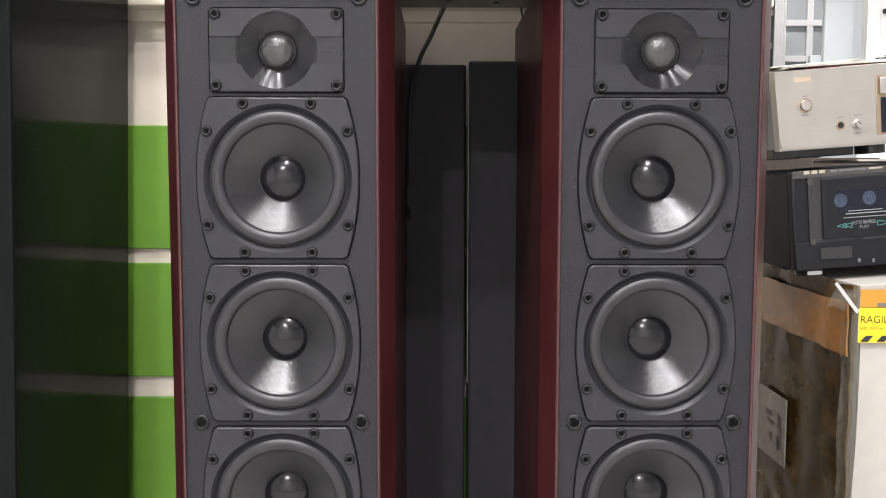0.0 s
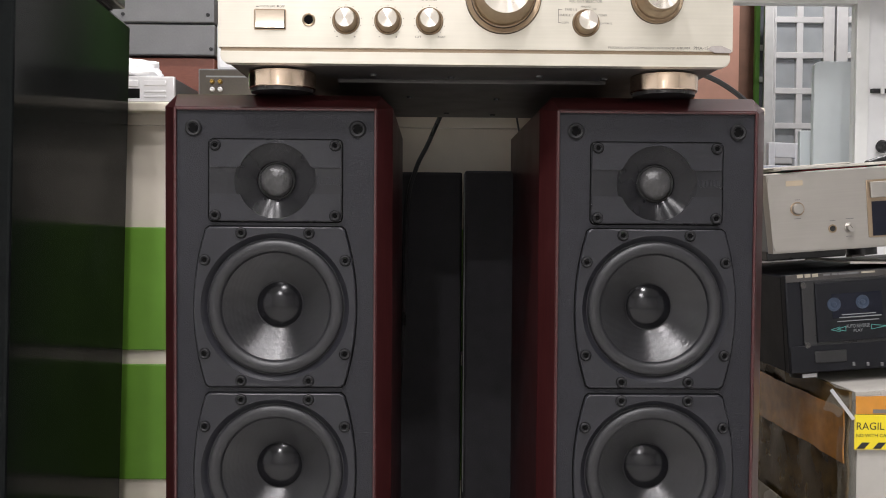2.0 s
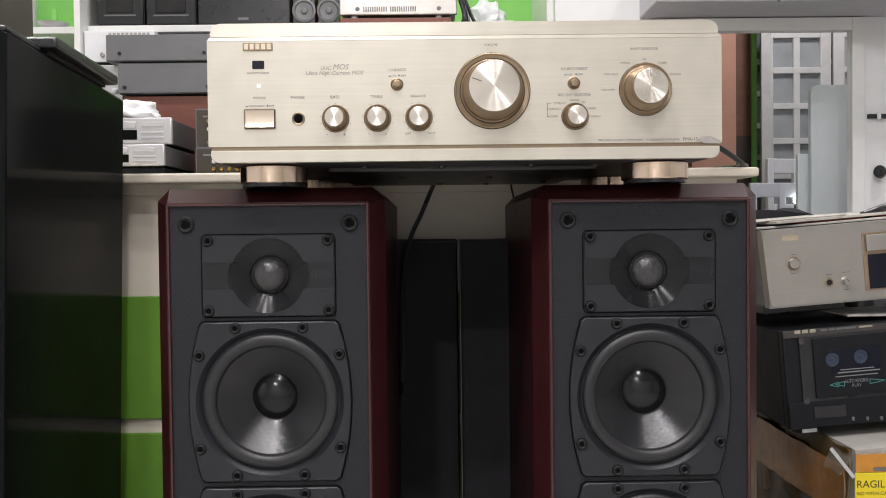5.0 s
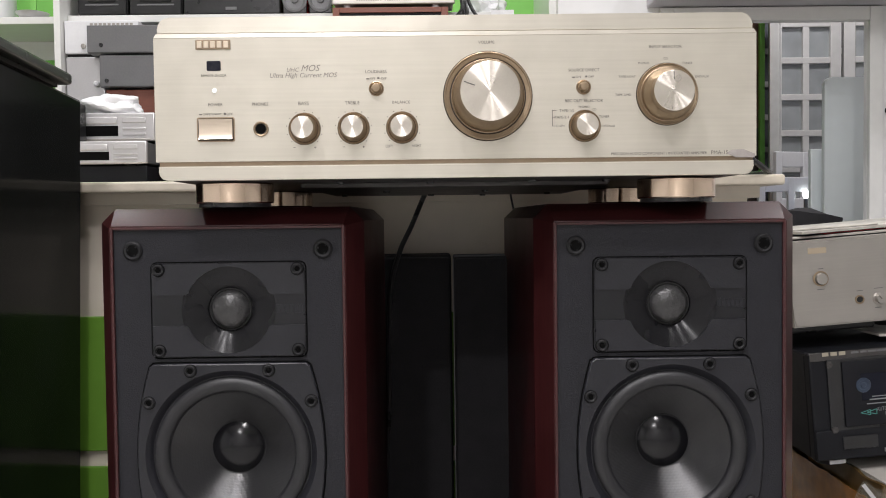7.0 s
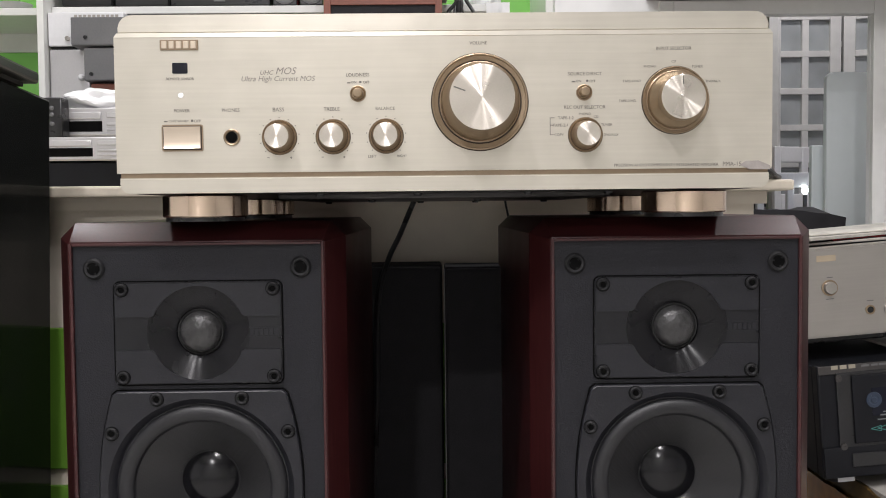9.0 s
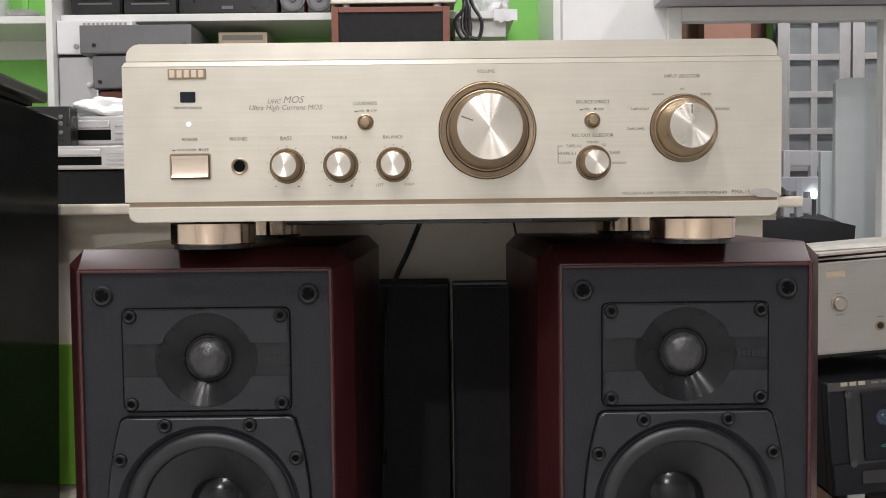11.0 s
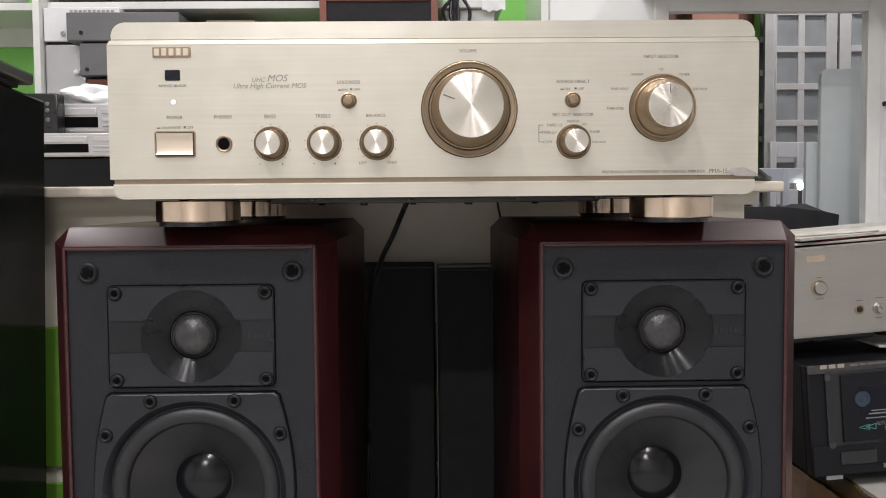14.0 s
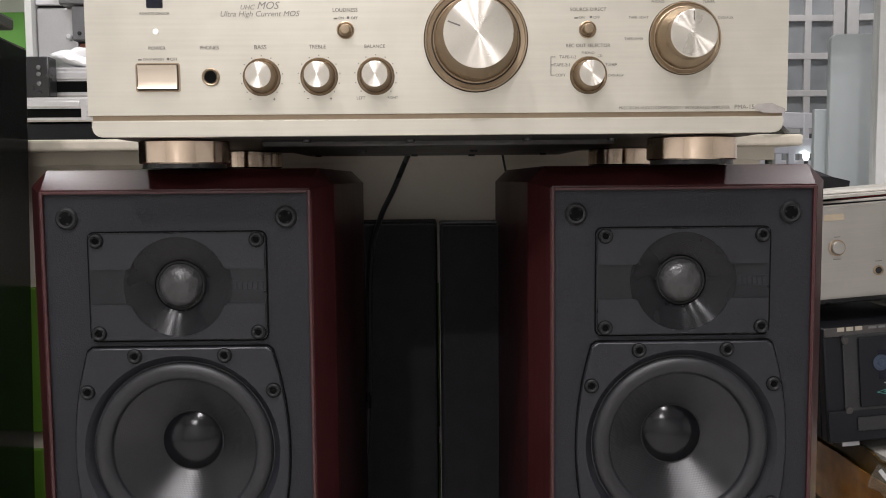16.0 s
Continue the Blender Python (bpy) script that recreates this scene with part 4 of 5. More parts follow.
def shelf_speaker(x0, x1, y, z, h, label, mat, ring=False):
    t = thing("bookshelf_speaker", label, "speaker", pose(x0, y, z), "speakers on the shelf")
    w = x1 - x0
    part("body", box(0, w, 0.012, 0.2, 0, h, 0.004), mat, t)
    if ring:
        part("front", box(0.001, w - 0.001, 0, 0.012, 0.001, h - 0.001, 0.002), M["black"], t)
        for cz in (0.038, 0.105):
            part("cone", lathe([(0.034, 0), (0.034, 0.003), (0.028, 0.004), (0.024, 0.001), (0.010, -0.006 + 0.006), (0.009, 0.004), (0, 0.006)], 32), M["greysteel"], t, at=front(w / 2, 0, cz))
    else:
        part("front", box(0.001, w - 0.001, 0, 0.012, 0.001, h - 0.001, 0.005), M["black"], t)
        part("recess", box(0.03, w - 0.03, -0.002, 0.0, 0.035, h - 0.03, 0.002), M["dark"], t, "dark recessed handle")
        part("rim", box(0.022, w - 0.022, -0.0012, 0.0, 0.026, 0.030), M["greysteel"], t)
    return t


shelf_speaker(-0.93, -0.795, 2.50, 1.4965, 0.22, "black plastic speaker with recessed front on the shelf", M["black"])
shelf_speaker(-0.79, -0.645, 2.505, 1.4965, 0.22, "black plastic speaker with recessed front on the shelf", M["black"])
bb = thing("black_box", "plain black component box on the shelf", "audio unit", pose(-0.640, 2.50, 1.4965))
part("body", box(0, 0.265, 0.004, 0.22, 0, 0.16, 0.004), M["black"], bb)
part("badge", box(0.115, 0.145, 0.0025, 0.004, 0.012, 0.02), M["greysteel"], bb)
shelf_speaker(-0.368, -0.302, 2.505, 1.4965, 0.14, "small red lacquered speaker with grey cones on the shelf", M["red"], True)
shelf_speaker(-0.296, -0.232, 2.505, 1.4965, 0.14, "small red lacquered speaker with grey cones on the shelf", M["red"], True)

g = thing("grille_speaker", "brown wooden bookshelf speaker with a dark cloth grille", "speaker", pose(-0.220, 2.40, 0.974))
part("body", prism([(0, 0), (0.305, 0), (0.305, 0.513), (0, 0.513)], 0.010, 0.099, 0.002), M["redbrown"], g)
for x0, x1, z0, z1 in ((0, 0.018, 0, 0.513), (0.287, 0.305, 0, 0.513), (0.018, 0.287, 0.499, 0.513), (0.018, 0.287, 0, 0.016)):
    part("frame_edge", box(x0, x1, 0, 0.010, z0, z1, 0.0012), M["redbrown"], g)
part("grille", box(0.019, 0.286, 0.004, 0.0098, 0.017, 0.498), M["matt_black"], g, "dark cloth grille")

sa = thing("silver_receiver", "silver receiver with vent slots on a brown speaker", "receiver", pose(-0.223, 2.405, 1.4872))
part("case", box(0.004, 0.322, 0.012, 0.0945, 0.010, 0.12, 0.003), M["silver"], sa)
part("face", box(0, 0.326, 0, 0.012, 0.009, 0.12, 0.003), M["silver"], sa)
for k in range(24):
    if k != 11:
        part("vent_slot", box(0.066 + k * 0.0062, 0.0695 + k * 0.0062, -0.0008, 0.0, 0.018, 0.032), M["greysteel"], sa)
for x in (0.05, 0.276):
    part("screw", lathe([(0.006, 0), (0.005, 0.002), (0, 0.002)], 16), M["greysteel"], sa, at=front(x, 0, 0.026))
for x in (0.04, 0.275):
    part("foot", lathe([(0.010, 0), (0.010, 0.0095), (0, 0.0095)], 18), M["whiteplastic"], sa, at=pose(x, 0.02, 0))
    part("foot", lathe([(0.010, 0), (0.010, 0.0095), (0, 0.0095)], 18), M["whiteplastic"], sa, at=pose(x, 0.08, 0))

bm = bmesh.new()
bmesh.ops.create_icosphere(bm, subdivisions=4, radius=1.0)
for v in bm.verts:
    p = v.co.copy()
    d = 1 + 0.35 * noise.noise(p * 2.2)
    v.co = Vector((p.x * 0.055 * d, p.y * 0.05 * d, max(0.0, p.z * 0.05 * d + 0.035)))
solo("white_bag", bm, M["tissue"], "crumpled white paper bag on the shelf end", "bag", pose(0.195, 2.60, 1.4965), smooth=25)
wrap = fine_box(0.205, 0.268, 2.496, 2.4985, 1.468, 1.499, 10)
for v in wrap.verts:
    v.co.z += 0.010 * noise.noise(Vector((v.co.x * 60, 0, 1.0))) * (1.499 - v.co.z) / 0.031
    v.co.y -= 0.006 * abs(noise.noise(Vector((v.co.x * 45, v.co.z * 30, 4.0))))
solo("film_wrap", wrap, M["tissue"], "torn white film hanging over the shelf end", "film", smooth=60)
for k in range(3):
    solo("hanging_cable", tube([(0.112 + 0.008 * k, 2.48, 1.56), (0.125 + 0.012 * k, 2.465, 1.50), (0.10 + 0.035 * k, 2.46, 1.46), (0.12 + 0.02 * k, 2.46, 1.415), (0.14 - 0.01 * k, 2.46, 1.44), (0.13, 2.47, 1.52 + 0.01 * k)], 0.005),
         M["black"], "looped black cable hanging from the shelf", "cable", group="hanging cables")
kb = thing("small_carton", "small brown printed carton on top of a taller one", "carton", pose(-0.540, 2.52, 0.974))
part("body", box(0, 0.132, 0, 0.16, 0, 0.476, 0.002), M["tan"], kb)
part("print_bar", box(0.01, 0.12, -0.0008, 0, 0.455, 0.468), M["ink"], kb)
bl = thing("glass_dish", "small clear dish with a green sprig on the shelf", "dish", pose(-1.07, 2.54, 1.4942))
part("dish", lathe([(0, 0.002), (0.03, 0.002), (0.045, 0.018), (0.043, 0.018), (0.028, 0.004), (0, 0.004)], 28), M["silver_light"], bl)
part("sprig", box(-0.004, 0.012, -0.004, 0.004, 0.004, 0.06, 0.003), M["greenwall"], bl)
wj = solo("white_jug", lathe([(0, 0), (0.05, 0), (0.055, 0.02), (0.052, 0.16), (0.03, 0.19), (0, 0.19)], 32), M["whiteplastic"], "white plastic jug on the shelf", "jug", pose(-1.20, 2.60, 1.4942))


# ---- devices stacked on the carton ----
LEAN = 4.3
c_, s_ = math.cos(radians(LEAN)), math.sin(radians(LEAN))


def silver_player():
    k = 0.00078
    t = thing("silver_cd_player", "silver cd player leaning slightly on a black cassette deck", "cd player", pose(0.4855, 1.150, 0.7845, 0, -LEAN, 0))

    def q(px, py):
        dx, up = (px - 1352) * k, (525 - py) * k
        return dx * c_ + up * s_, -dx * s_ + up * c_

    H = 0.108
    # face with a bowed left end
    pts = [(0.004, 0.0), (0.434, 0.0), (0.434, H), (0.0, H), (0.0005, H * 0.82), (0.002, H * 0.5), (0.0035, H * 0.15)]
    part("face", prism(pts, 0.0, 0.02, 0.0025), M["silver"], t, "silver brushed face")
    part("case", box(0.006, 0.428, 0.02, 0.30, 0.004, H - 0.003, 0.002), M["chassis"], t, "dark metal case")
    side = part("side_cheek", box(0.003, 0.0058, 0.0205, 0.12, 0.002, H - 0.002, 0.001), M["greysteel"], t)
    for z in (0.035, 0.062):
        part("screw", lathe([(0.005, 0), (0.004, 0.002), (0, 0.002)], 14), M["silver"], side, at=pose(0.003, 0.05, z, 0, -90, 0))
    x, z = q(1397, 445)
    kb_ = part("power_knob", lathe([(0.0092, 0), (0.0092, 0.001), (0.0078, 0.0012), (0.0074, 0.004), (0.0066, 0.0055), (0, 0.006)], 36), M["silver"], t, "chrome power button", at=front(x, 0, z))
    part("knob_ring", lathe([(0.0096, 0.0), (0.0096, 0.0012), (0.0080, 0.0016), (0.0076, 0.0010)], 36), M["gold_dark"], kb_)
    x, z = q(1460, 479)
    jj = part("phone_jack", lathe([(0.0058, 0), (0.0058, 0.0012), (0.0042, 0.0015), (0.0036, 0.0004)], 28), M["gold_ring"], t, at=front(x, 0, z))
    part("jack_hole", lathe([(0.0040, 0.0006), (0, 0.0006)], 24), M["dark"], jj)
    x, z = q(1490, 477)
    lk = part("level_knob", lathe([(0.0072, 0), (0.0070, 0.002), (0.0060, 0.0025), (0.0055, 0.009), (0, 0.0095)], 28), M["silver"], t, at=front(x, 0, z))
    part("pointer", box(-0.0006, 0.0006, 0.0, 0.005, 0.0092, 0.0099), M["ink"], lk, at=pose(0, 0, 0, 0, 0, 40))
    x, z = q(1391, 400)
    part("sticker", box(x - 0.0115, x + 0.0115, -0.0004, 0.0, z - 0.0036, z + 0.0036), M["tan"], t, "tan paper sticker")
    for px, py, w in ((1397, 429, 9), (1398, 462, 12), (1460, 465, 10), (1490, 461, 14), (1490, 492, 10)):
        x, z = q(px, py)
        part("print_bar", box(x - w * k / 2, x + w * k / 2, -0.0003, 0.0, z - 0.0004, z + 0.0004), M["greysteel"], t)
    x, z = q(1517, 393)
    dr = part("tray_surround", box(x, x + 0.16, -0.0008, 0.0, z - 0.079, z, 0.001), M["gold_dark"], t)
    part("tray", box(x + 0.004, x + 0.156, -0.005, -0.0008, z - 0.025, z - 0.003, 0.001), M["silver"], dr, "silver disc tray")
    part("display", box(x + 0.006, x + 0.156, -0.0016, -0.0008, z - 0.077, z - 0.030), M["deckwin"], dr, "black display window")
    part("base_tray", box(0.006, 0.118, 0.03, 0.28, -0.0115, 0.0035, 0.002), M["black"], t)
    for fx in (0.15, 0.37):
        for fy in (0.05, 0.26):
            part("foot", lathe([(0.02, -0.012), (0.02, 0.003), (0, 0.003)], 24), M["black"], t, at=pose(fx, fy, 0))


silver_player()


def cassette_deck():
    k = 0.000764
    t = thing("cassette_deck", "black cassette deck with a loaded tape on a wrapped carton", "cassette deck", pose(0.5050, 1.123, 0.6215, 0, -LEAN, 0))

    def q(px, py):
        dx, up = (px - 1376) * k, (728 - py) * k
        return dx * c_ + up * s_, -dx * s_ + up * c_

    H = 0.138
    part("case", box(0.0, 0.43, 0.016, 0.30, 0.002, H - 0.004, 0.003), M["deck"], t)
    part("face", box(-0.001, 0.431, 0.0, 0.016, 0.002, H - 0.002, 0.003), M["deck"], t, "black metal face")
    part("top_strip", box(0.0, 0.43, -0.0015, 0.0, H - 0.012, H - 0.002, 0.0006), M["chassis"], t)
    part("lower_strip", box(0.0, 0.43, -0.0035, 0.0, 0.004, 0.040, 0.001), M["deck"], t)
    part("key", box(0.032, 0.075, -0.0055, -0.0035, 0.016, 0.032, 0.001), M["black"], t)
    for px in (1484, 1509, 1534, 1560):
        x, z = q(px, 704)
        part("control", box(x - 0.0018, x + 0.0018, -0.006, -0.0035, z - 0.003, z + 0.002, 0.0006), M["greysteel"], t)
    x0, z1 = q(1389, 560)
    x1, z0 = x0 + 0.19, z1 - 0.094
    d = part("tape_door_frame", box(x0, x1, -0.0030, 0.0, z0, z1, 0.001), M["black"], t)
    dd = part("tape_door", box(x0 + 0.017, x1 - 0.005, -0.0060, -0.0030, z0 + 0.010, z1 - 0.004, 0.001), M["deck"], d)
    wx0, wz1 = q(1441, 582)
    part("window", box(wx0, wx0 + 0.068, -0.0066, -0.0059, wz1 - 0.033, wz1, 0.0003), M["deckwin"], dd, "smoked cassette window")
    for px, py in ((1446, 600), (1496, 595)):
        x, z = q(px, py)
        part("reel", lathe([(0.0092, 0), (0.0090, 0.0004), (0.0058, 0.0005), (0.0055, 0.0001), (0.0035, 0.0001), (0.0030, 0.0006), (0, 0.0006)], 24), M["blueglass"], dd, "pale blue cassette reel", at=front(x, -0.0067, z))
    for (pxa, pya), (pxb, pyb), h in (((1456, 623), (1530, 618), 2), ((1452, 630), (1526, 625), 1.5), ((1460, 618), (1520, 614), 1.5)):
        xa, za = q(pxa, pya)
        xb, zb = q(pxb, pyb)
        part("print_bar", box(xa, xb, -0.0069, -0.0062, (za + zb) / 2 - h * k / 2, (za + zb) / 2 + h * k / 2), M["white_ink"], dd)
    x, z = q(1489, 637)
    part("lettering", lettering("AUTO REVERSE", 0.032, M["white_ink"], 0, 0.0048), None, dd, at=pose(x, -0.0063, z))
    x, z = q(1490, 645)
    part("lettering", lettering("PLAY", 0.0125, M["white_ink"], 0, 0.0042), None, dd, at=pose(x, -0.0063, z))
    for px, py, sgn in ((1452, 644, -1), (1462, 643, -1), (1523, 638, 1)):
        x, z = q(px, py)
        w = 0.0075 if sgn < 0 else 0.013
        bm = bmesh.new()
        for (xa, za), (xb, zb) in (((-sgn * w * 0.6, -0.0032), (sgn * w, 0)), ((-sgn * w * 0.6, 0.0032), (sgn * w, 0)), ((-sgn * w * 0.6, -0.0032), (-sgn * w * 0.6, 0.0032))):
            v = Vector((xb - xa, 0, zb - za)).normalized() * 0.0004
            nrm = Vector((-v.z, 0, v.x))
            bm.faces.new([bm.verts.new(Vector((xa, 0, za)) + nrm), bm.verts.new(Vector((xb, 0, zb)) + nrm), bm.verts.new(Vector((xb, 0, zb)) - nrm), bm.verts.new(Vector((xa, 0, za)) - nrm)])
        part("arrow", bm, M["green_ink"], dd, "green arrow mark", at=pose(x, -0.0063, z), smooth=0)
    for px, py in ((1393, 568), (1403, 673)):
        x, z = q(px, py)
        part("screw", lathe([(0.0042, 0), (0.0038, 0.0016), (0.0012, 0.0016), (0, 0.0008)], 18), M["chassis"], d, at=front(x, -0.003, z))
    for kx in range(3):
        x, z = q(1388 + kx * 13.5, 552 - kx)
        part("logo_bar", box(x - 0.0042, x + 0.0036, -0.0019, -0.0014, z - 0.0020, z + 0.0026), M["goldtxt"], t)
    for px, w in ((1435, 12), (1449, 10), (1463, 14), (1481, 20), (1508, 24)):
        x, z = q(px, 552 - (px - 1388) * 0.075)
        part("print_bar", box(x - w * k / 2, x + w * k / 2, -0.0018, -0.0014, z - 0.0012, z + 0.0012), M["greysteel"] if px < 1495 else M["goldtxt"], t)
    for fx in (0.03, 0.38):
        for fy in (0.03, 0.26):
            f = part("foot", lathe([(0.018, -0.007), (0.019, 0.003), (0, 0.003)], 24), M["black"], t, at=pose(fx, fy, 0))
            # white bar stands for the reflection on the front of the foot
            part("foot_glint", box(-0.010, 0.010, -0.0205, -0.0188, -0.0055, -0.0005, 0.0005), M["whiteplastic"], f)


cassette_deck()
solo("paper_sheet", fine_box(0.60, 0.74, 1.16, 1.30, 0.7722, 0.775, 3), M["paper"], "white crumpled paper between the two devices", "paper", pose(0, 0, 0))


def wrapped_carton():
    X0, X1, Y0, Y1 = 0.563, 1.10, 1.060, 1.62
    t = thing("wrapped_carton", "white carton wrapped in crumpled film with orange tape and warning label", "carton", pose(X0, Y0, 0))
    tilt = s_ / c_

    def top(x):
        return 0.6120 + tilt * x

    w, d = X1 - X0, Y1 - Y0
    bm = fine_box(0, w, 0, d, 0, 0.6, 14)
    for v in bm.verts:
        v.co.z = v.co.z / 0.6 * top(v.co.x)
        n3 = noise.noise_vector(v.co * 9.0)
        v.co += Vector((n3.x * 0.004, n3.y * 0.002, 0 if v.co.z > 0.58 else n3.z * 0.003))
    part("box_body", bm, M["carton"], t, "white carton board", smooth=50)
    # left side under brown wrinkled film
    bm = fine_box(-0.008, -0.004, 0.006, d, 0.0, 0.611, 40)
    crumple(bm, 0.004, 22, 1.0)
    part("side_wrap", bm, M["kraft"], t, "brown board under glossy wrinkled film", smooth=60)
    bm = fine_box(-0.0135, -0.0115, 0.004, 0.34, 0.520, 0.590, 14)
    crumple(bm, 0.0025, 25, 5.0)
    part("side_tape", bm, M["orange_dim"], t, "orange tape under film", smooth=60)
    bm = fine_box(-0.0165, -0.0145, 0.182, 0.290, 0.312, 0.416, 4)
    crumple(bm, 0.001, 12, 2.0)
    sl = part("side_label", bm, M["paper_dull"], t, "dull white handwritten label under film")
    for y0, y1, z0, z1 in ((0.198, 0.203, 0.335, 0.385), (0.207, 0.211, 0.330, 0.352), (0.207, 0.211, 0.366, 0.388), (0.232, 0.240, 0.340, 0.352), (0.226, 0.250, 0.366, 0.371), (0.232, 0.256, 0.380, 0.385)):
        part("print_bar", box(-0.0178, -0.0172, y0, y1, z0, z1), M["chassis"], sl)
    part("tape_band", box(-0.002, w, -0.0038, -0.0030, 0.585, 0.608), M["orange"], t, "orange tape band")
    bm = bmesh.new()
    for k in range(5):
        add_box(bm, 0.020 + k * 0.035, 0.043 + k * 0.035, -0.0042, -0.0038, 0.586, 0.591)
    part("tape_print", bm, M["ink"], t)
    y = part("warning_label", box(-0.004, 0.0405, -0.0052, -0.0044, 0.540, 0.5845), M["yellow"], t, "yellow fragile warning label")
    part("lettering", lettering("RAGIL", 0.0355, M["black"], 0, 0.0095), None, y, at=pose(0.0165, -0.0055, 0.570))
    part("lettering", lettering("ND WITH CA", 0.0385, M["black"], 0, 0.0044), None, y, at=pose(0.0178, -0.0055, 0.558))
    for k in range(2):
        x = -0.001 + k * 0.021
        part("stripe", prism([(x, 0.541), (x + 0.010, 0.541), (x + 0.017, 0.549), (x + 0.007, 0.549)], -0.0056, -0.0053), M["black"], y)
    bm2 = fine_box(-0.022, 0.03, -0.005, 0.045, 0.609, 0.612, 16)
    for v in bm2.verts:
        v.co.z += tilt * v.co.x - max(0.0, -v.co.x - 0.005) * 1.6
    crumple(bm2, 0.005, 34, 4.0)
    part("film_corner", bm2, M["film"], t, "crumpled clear wrapping film", smooth=60)
    bm = fine_box(-0.0022, 0.0022, 0, 0.0008, -0.024, 0.024, 3)
    part("tape_strip", bm, M["silver_light"], t, "narrow white strip of tape", at=pose(-0.021, -0.008, 0.598, 0, -38, 0))
    bm = fine_box(-0.013, -0.003, -0.006, 0.02, 0.0, 0.60, 24)
    crumple(bm, 0.004, 30, 3.0)
    part("edge_film", bm, M["film"], t, "crumpled clear film along the corner", smooth=60)


wrapped_carton()


def papers():
    z = 0.8960
    rows = [("magazine", 0.02, 0.30, 0.03, 0.24, 0.003, "paper", -6, "flat printed booklet on the silver player"),
            ("magazine", 0.06, 0.24, 0.05, 0.20, 0.002, "red", 5, "thin red-edged booklet in a pile"),
            ("magazine", 0.03, 0.27, 0.04, 0.22, 0.004, "paper", 3, "thick worn booklet in a pile"),
            ("disc_sleeve", 0.025, 0.15, 0.05, 0.17, 0.002, "paper", -12, "clear disc sleeve lying on booklets")]
    base = pose(0.4855, 1.150, 0.7845, 0, -LEAN, 0)
    h = 0.1085
    for nm, x0, x1, y0, y1, th, mt, rz, lab in rows:
        cx, cy = (x0 + x1) / 2, (y0 + y1) / 2
        solo(nm, box(x0 - cx, x1 - cx, y0 - cy, y1 - cy, 0, th, 0.0008), M[mt], lab, "booklet", base @ pose(cx, cy, h, 0, 0, rz))
        h += th + 0.0004
    solo("marker_pen", lathe([(0, 0), (0.006, 0), (0.0065, 0.04), (0.0055, 0.09), (0, 0.092)], 20), M["black"], "black marker pen on the booklets", "pen", base @ pose(0.165, 0.05, 0.1085 + 0.0070, 0, 78, 15))
    solo("paper_sheet", box(-0.09, 0.09, -0.07, 0.07, 0, 0.0012), M["paper"], "loose printed sheet on the silver player", "paper", base @ pose(0.33, 0.09, 0.1086, 0, 0, 8))


papers()


# ---- white wall fittings and the back room ----
wk = thing("door_knob", "round black knob on the white wall", "knob", pose(1.252, 2.36, 1.043))
part("knob", lathe([(0, 0.045), (0.018, 0.043), (0.026, 0.030), (0.022, 0.018), (0.010, 0.012), (0.010, 0), (0, 0)], 28), M["black"], wk, at=FRONT @ Matrix.Scale(0.7, 4))
lt = thing("latch", "black sliding latch on the white wall", "latch", pose(1.225, 2.36, 1.190))
part("bar", box(0, 0.09, -0.012, 0.0, 0, 0.012, 0.002), M["black"], lt)
part("catch", box(0.022, 0.032, -0.018, -0.0122, -0.004, 0.016, 0.002), M["whitewood"], lt)
solo("wall_cable", tube([(1.06, 2.335, 1.545), (1.08, 2.17, 1.50), (1.11, 2.172, 1.478), (1.135, 2.172, 1.470)], 0.004), M["greysteel"], "grey cable running along the soffit", "cable")
solo("hook", tube([(0.905, 2.178, 1.482), (0.905, 2.168, 1.472), (0.909, 2.168, 1.462)], 0.0025), M["ink"], "small dark hook under the soffit", "hook")


def paned_door(name, x0, x1, y, label, cols, rails, at=Matrix(), z0=0.05, z1=2.15, glass="glass_pane"):
    t = thing(name, label, "door", at, kind="structure")
    w = x1 - x0
    st = 0.05
    part("stile", box(0, st, 0, 0.04, z0, z1, 0.003), M["doorwood"], t)
    part("stile", box(w - st, w, 0, 0.04, z0, z1, 0.003), M["doorwood"], t)
    zs = [z0] + rails + [z1]
    for z in zs[1:-1]:
        part("rail", box(st, w - st, 0.002, 0.038, z - 0.014, z + 0.014, 0.002), M["doorwood"], t)
    part("rail", box(st, w - st, 0.001, 0.039, z1 - 0.09, z1, 0.002), M["doorwood"], t)
    part("rail", box(st, w - st, 0.001, 0.039, z0, z0 + 0.2, 0.002), M["doorwood"], t)
    cw = (w - 2 * st - (cols - 1) * 0.03) / cols
    for c in range(cols):
        xa = st + c * (cw + 0.03)
        if c:
            part("mullion", box(xa - 0.03, xa, 0.003, 0.037, z0 + 0.2, z1 - 0.09, 0.002), M["doorwood"], t)
        for za, zb in zip(zs, zs[1:]):
            part("pane", box(xa, xa + cw, 0.018, 0.022, max(za + 0.014, z0 + 0.2), min(zb - 0.014, z1 - 0.09)), M[glass], t, "glass pane")
    return t


RAILS = [0.80, 0.968, 1.134, 1.300, 1.465, 1.633, 1.80]
paned_door("door_1", 1.600, 1.925, 4.10, "white paned door standing ajar in the back room", 2, RAILS, pose(1.600, 4.10, 0))
paned_door("door_2", 1.93, 2.35, 4.10, "white paned door leaf beside another one", 3, RAILS, pose(1.935, 4.10, 0, 0, 0, -14))
paned_door("door_3", 0.0, 0.17, 4.10, "narrow white paned leaf folded forward", 1, RAILS, pose(1.577, 3.948, 0, 0, 0, 66))
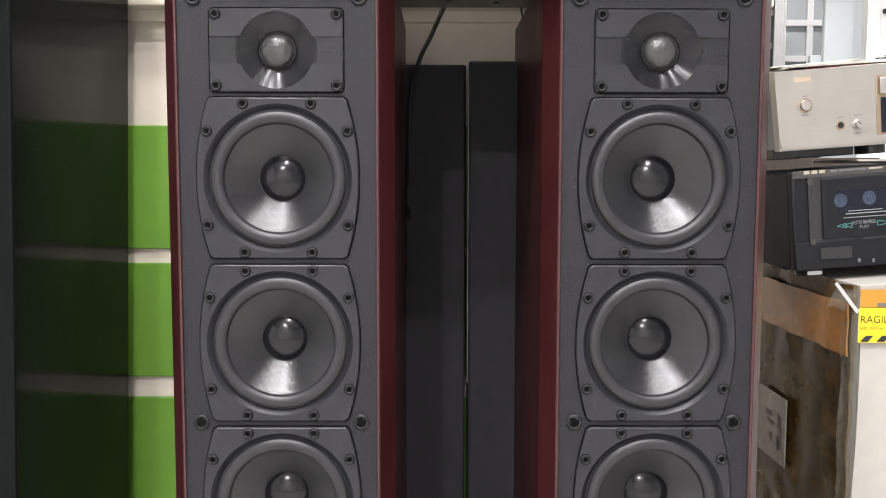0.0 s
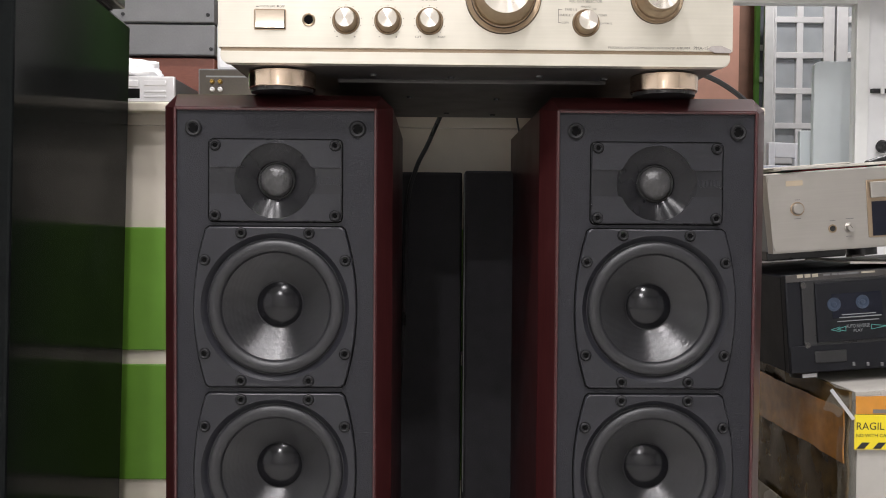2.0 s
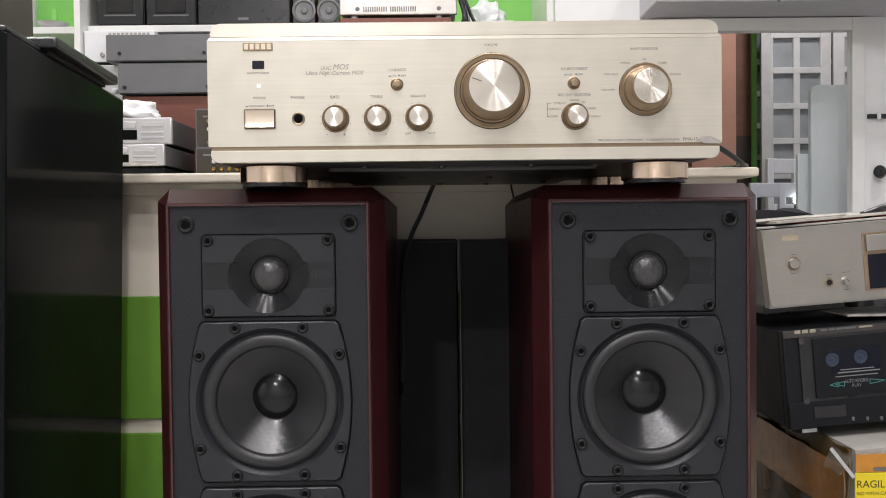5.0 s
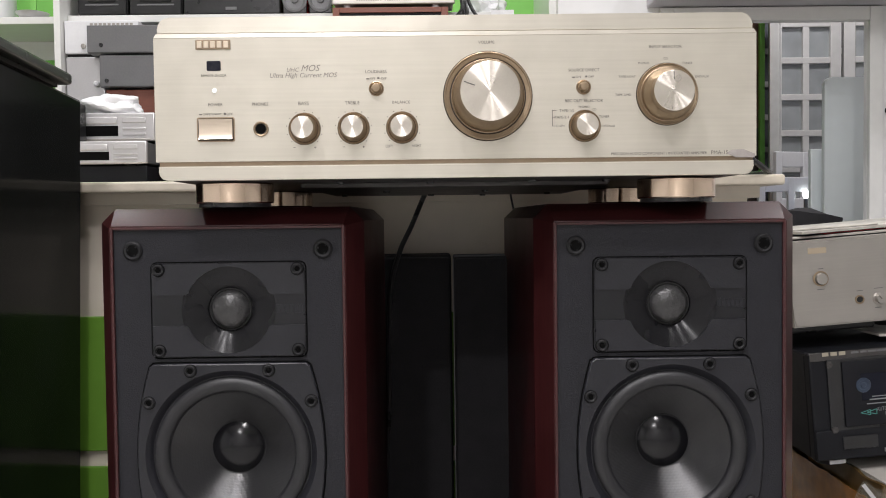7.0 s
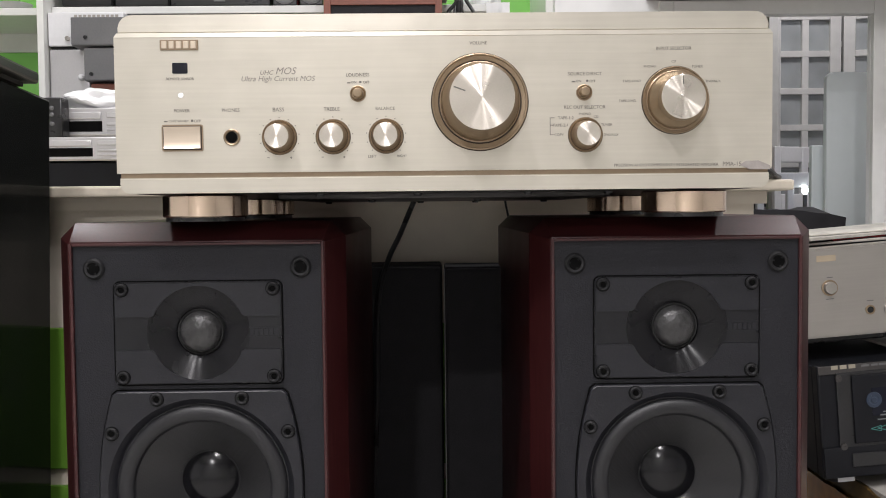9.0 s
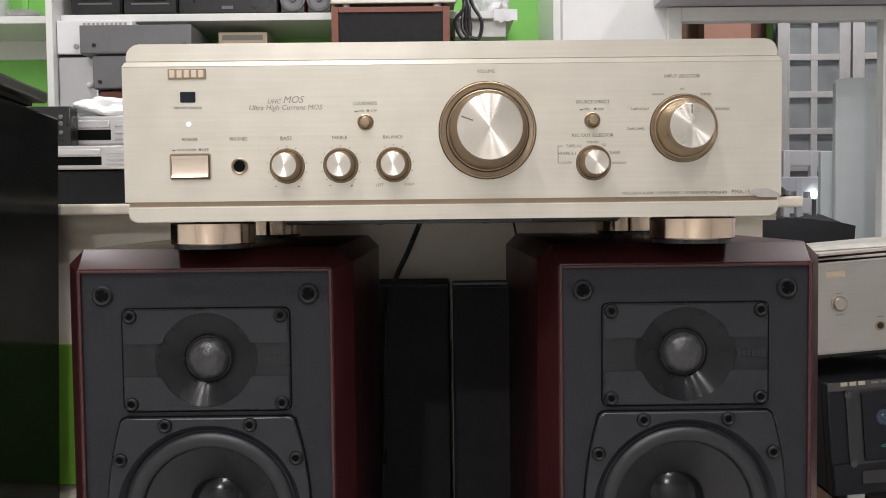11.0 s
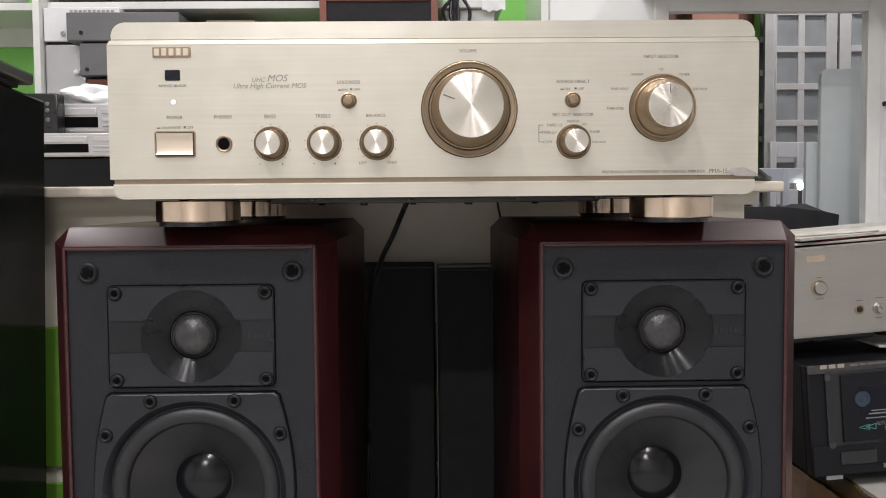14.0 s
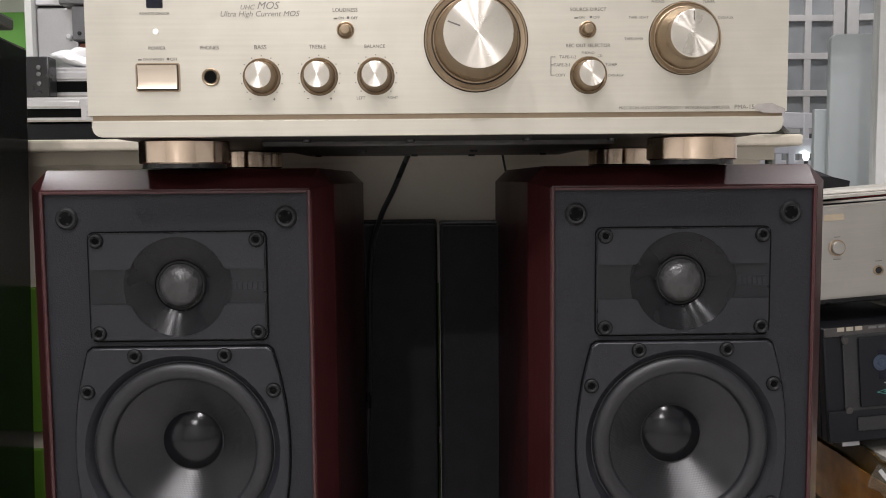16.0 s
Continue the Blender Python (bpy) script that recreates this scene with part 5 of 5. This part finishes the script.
paned_door("door_4", 0.0, 1.05, 4.55, "white paned doors further back, seen through the glass", 7, [z - 0.04 for z in RAILS], pose(1.62, 4.55, 0), glass="pane")
structure("wall_back_room", box(0.95, 1.246, 4.14, 4.2, 0, 2.7), M["brick"], "dark brown boarded wall in the back room", "wall")
structure("pillar", box(1.246, 1.454, 4.05, 4.2, 0, 2.7), M["salmon"], "terracotta painted pillar in the back room", "pillar")
structure("wall_brown", box(1.454, 1.556, 4.14, 4.2, 1.33, 2.7), M["brick"], "dark brown boarded wall in the back room", "wall")
structure("wall_dark", box(1.454, 1.556, 4.14, 4.2, 0, 1.33), M["darkbrown"], "dark lower wall in the back room", "wall")
structure("green_post", box(1.556, 1.578, 4.12, 4.2, 0, 2.7), M["greenwall"], "narrow green painted post", "post")

wb = thing("board", "pale blue-white board leaning in the opening", "board", pose(1.176, 2.60, 0.0))
part("sheet", prism(rounded(0, 0.40, 0.75, 1.322, 0.02, 5, (0, 0, 1, 1)), 0, 0.02, 0.003), M["board"], wb)
part("base", box(0, 0.40, -0.05, 0.08, 0, 0.75, 0.003), M["whitewood"], wb)
nb = solo("narrow_board", box(1.161, 1.205, 2.66, 2.68, 0.0, 1.120, 0.003), M["board"], "narrow pale board standing behind the opening", "board")


def plastic_chair(x, y, z, s, rz):
    t = thing("plastic_chair", "white plastic chair with a slotted back", "chair", pose(x, y, z, 0, 0, rz) @ Matrix.Scale(s, 4), "plastic chairs")
    part("seat", box(-0.2, 0.2, -0.2, 0.2, 0.42, 0.45, 0.01), M["whiteplastic"], t)
    for sx in (-0.18, 0.16):
        for sy in (-0.19, 0.17):
            part("leg", box(sx, sx + 0.03, sy, sy + 0.03, 0, 0.42, 0.005), M["whiteplastic"], t)
    for sx in (-0.2, -0.07, 0.06, 0.17):
        part("back_slat", box(sx, sx + 0.03, 0.18, 0.20, 0.45, 0.86, 0.004), M["whiteplastic"], t)
    for z0 in (0.80, 0.62):
        part("back_rail", box(-0.17, 0.20, 0.182, 0.198, z0, z0 + 0.06, 0.004), M["whiteplastic"], t)


plastic_chair(1.83, 3.78, 0.2185, 1.145, 20)
plastic_chair(1.58, 3.45, 0.2185, 1.0, 8)
tb = thing("low_table", "low table in the back room holding chairs and boxes", "table", pose(1.5, 3.62, 0))
part("top", box(-0.35, 0.70, -0.42, 0.46, 0.18, 0.218, 0.004), M["whitewood"], tb)
for sx in (-0.33, 0.65):
    for sy in (-0.4, 0.41):
        part("leg", box(sx, sx + 0.03, sy, sy + 0.03, 0, 0.18), M["whitewood"], tb)
fx = thing("desk_fan", "small dark desk fan on a stand", "fan", pose(1.482, 3.32, 0.218))
part("head", lathe([(0, -0.02), (0.014, -0.02), (0.027, -0.008), (0.027, 0.008), (0.014, 0.02), (0, 0.02)], 24), M["chassis"], fx, at=pose(0, 0, 0.835, 90))
part("stand", box(-0.015, 0.015, -0.015, 0.015, 0.0, 0.80, 0.004), M["chassis"], fx)
ll = thing("lit_lamp", "small bright white lamp glowing in the back room", "lamp", pose(1.556, 3.62, 0.218))
part("bulb", lathe([(0, -0.02), (0.010, -0.014), (0.013, 0), (0.010, 0.014), (0, 0.02)], 20), M["ledglow"], ll, at=pose(0, 0, 0.790))
part("stand", box(-0.006, 0.006, -0.006, 0.006, 0.0, 0.771), M["greysteel"], ll)
bx = thing("blue_crate", "blue plastic crates stacked in the back room", "crate", pose(1.28, 3.15, 0))
part("lower_crate", box(0, 0.42, 0, 0.3, 0, 0.45, 0.01), M["bluebox"], bx)
part("upper_crate", box(0.01, 0.41, 0.01, 0.29, 0.45, 0.915, 0.01), M["bluebox"], bx)
bg = fine_box(-0.16, 0.16, -0.1, 0.1, 0, 0.13, 8)
crumple(bg, 0.03, 9, 2.0)
solo("black_bag", bg, M["matt_black"], "slumped black bag behind the counter end", "bag", pose(0.80, 2.13, 0.80))
st = thing("side_table", "low dark wooden side table below the opening", "table", pose(0.80, 2.13, 0))
part("top", box(-0.2, 0.25, -0.14, 0.14, 0.76, 0.795, 0.003), M["darkbrown"], st)
for sx in (-0.19, 0.21):
    for sy in (-0.13, 0.1):
        part("leg", box(sx, sx + 0.03, sy, sy + 0.03, 0, 0.76), M["darkbrown"], st)
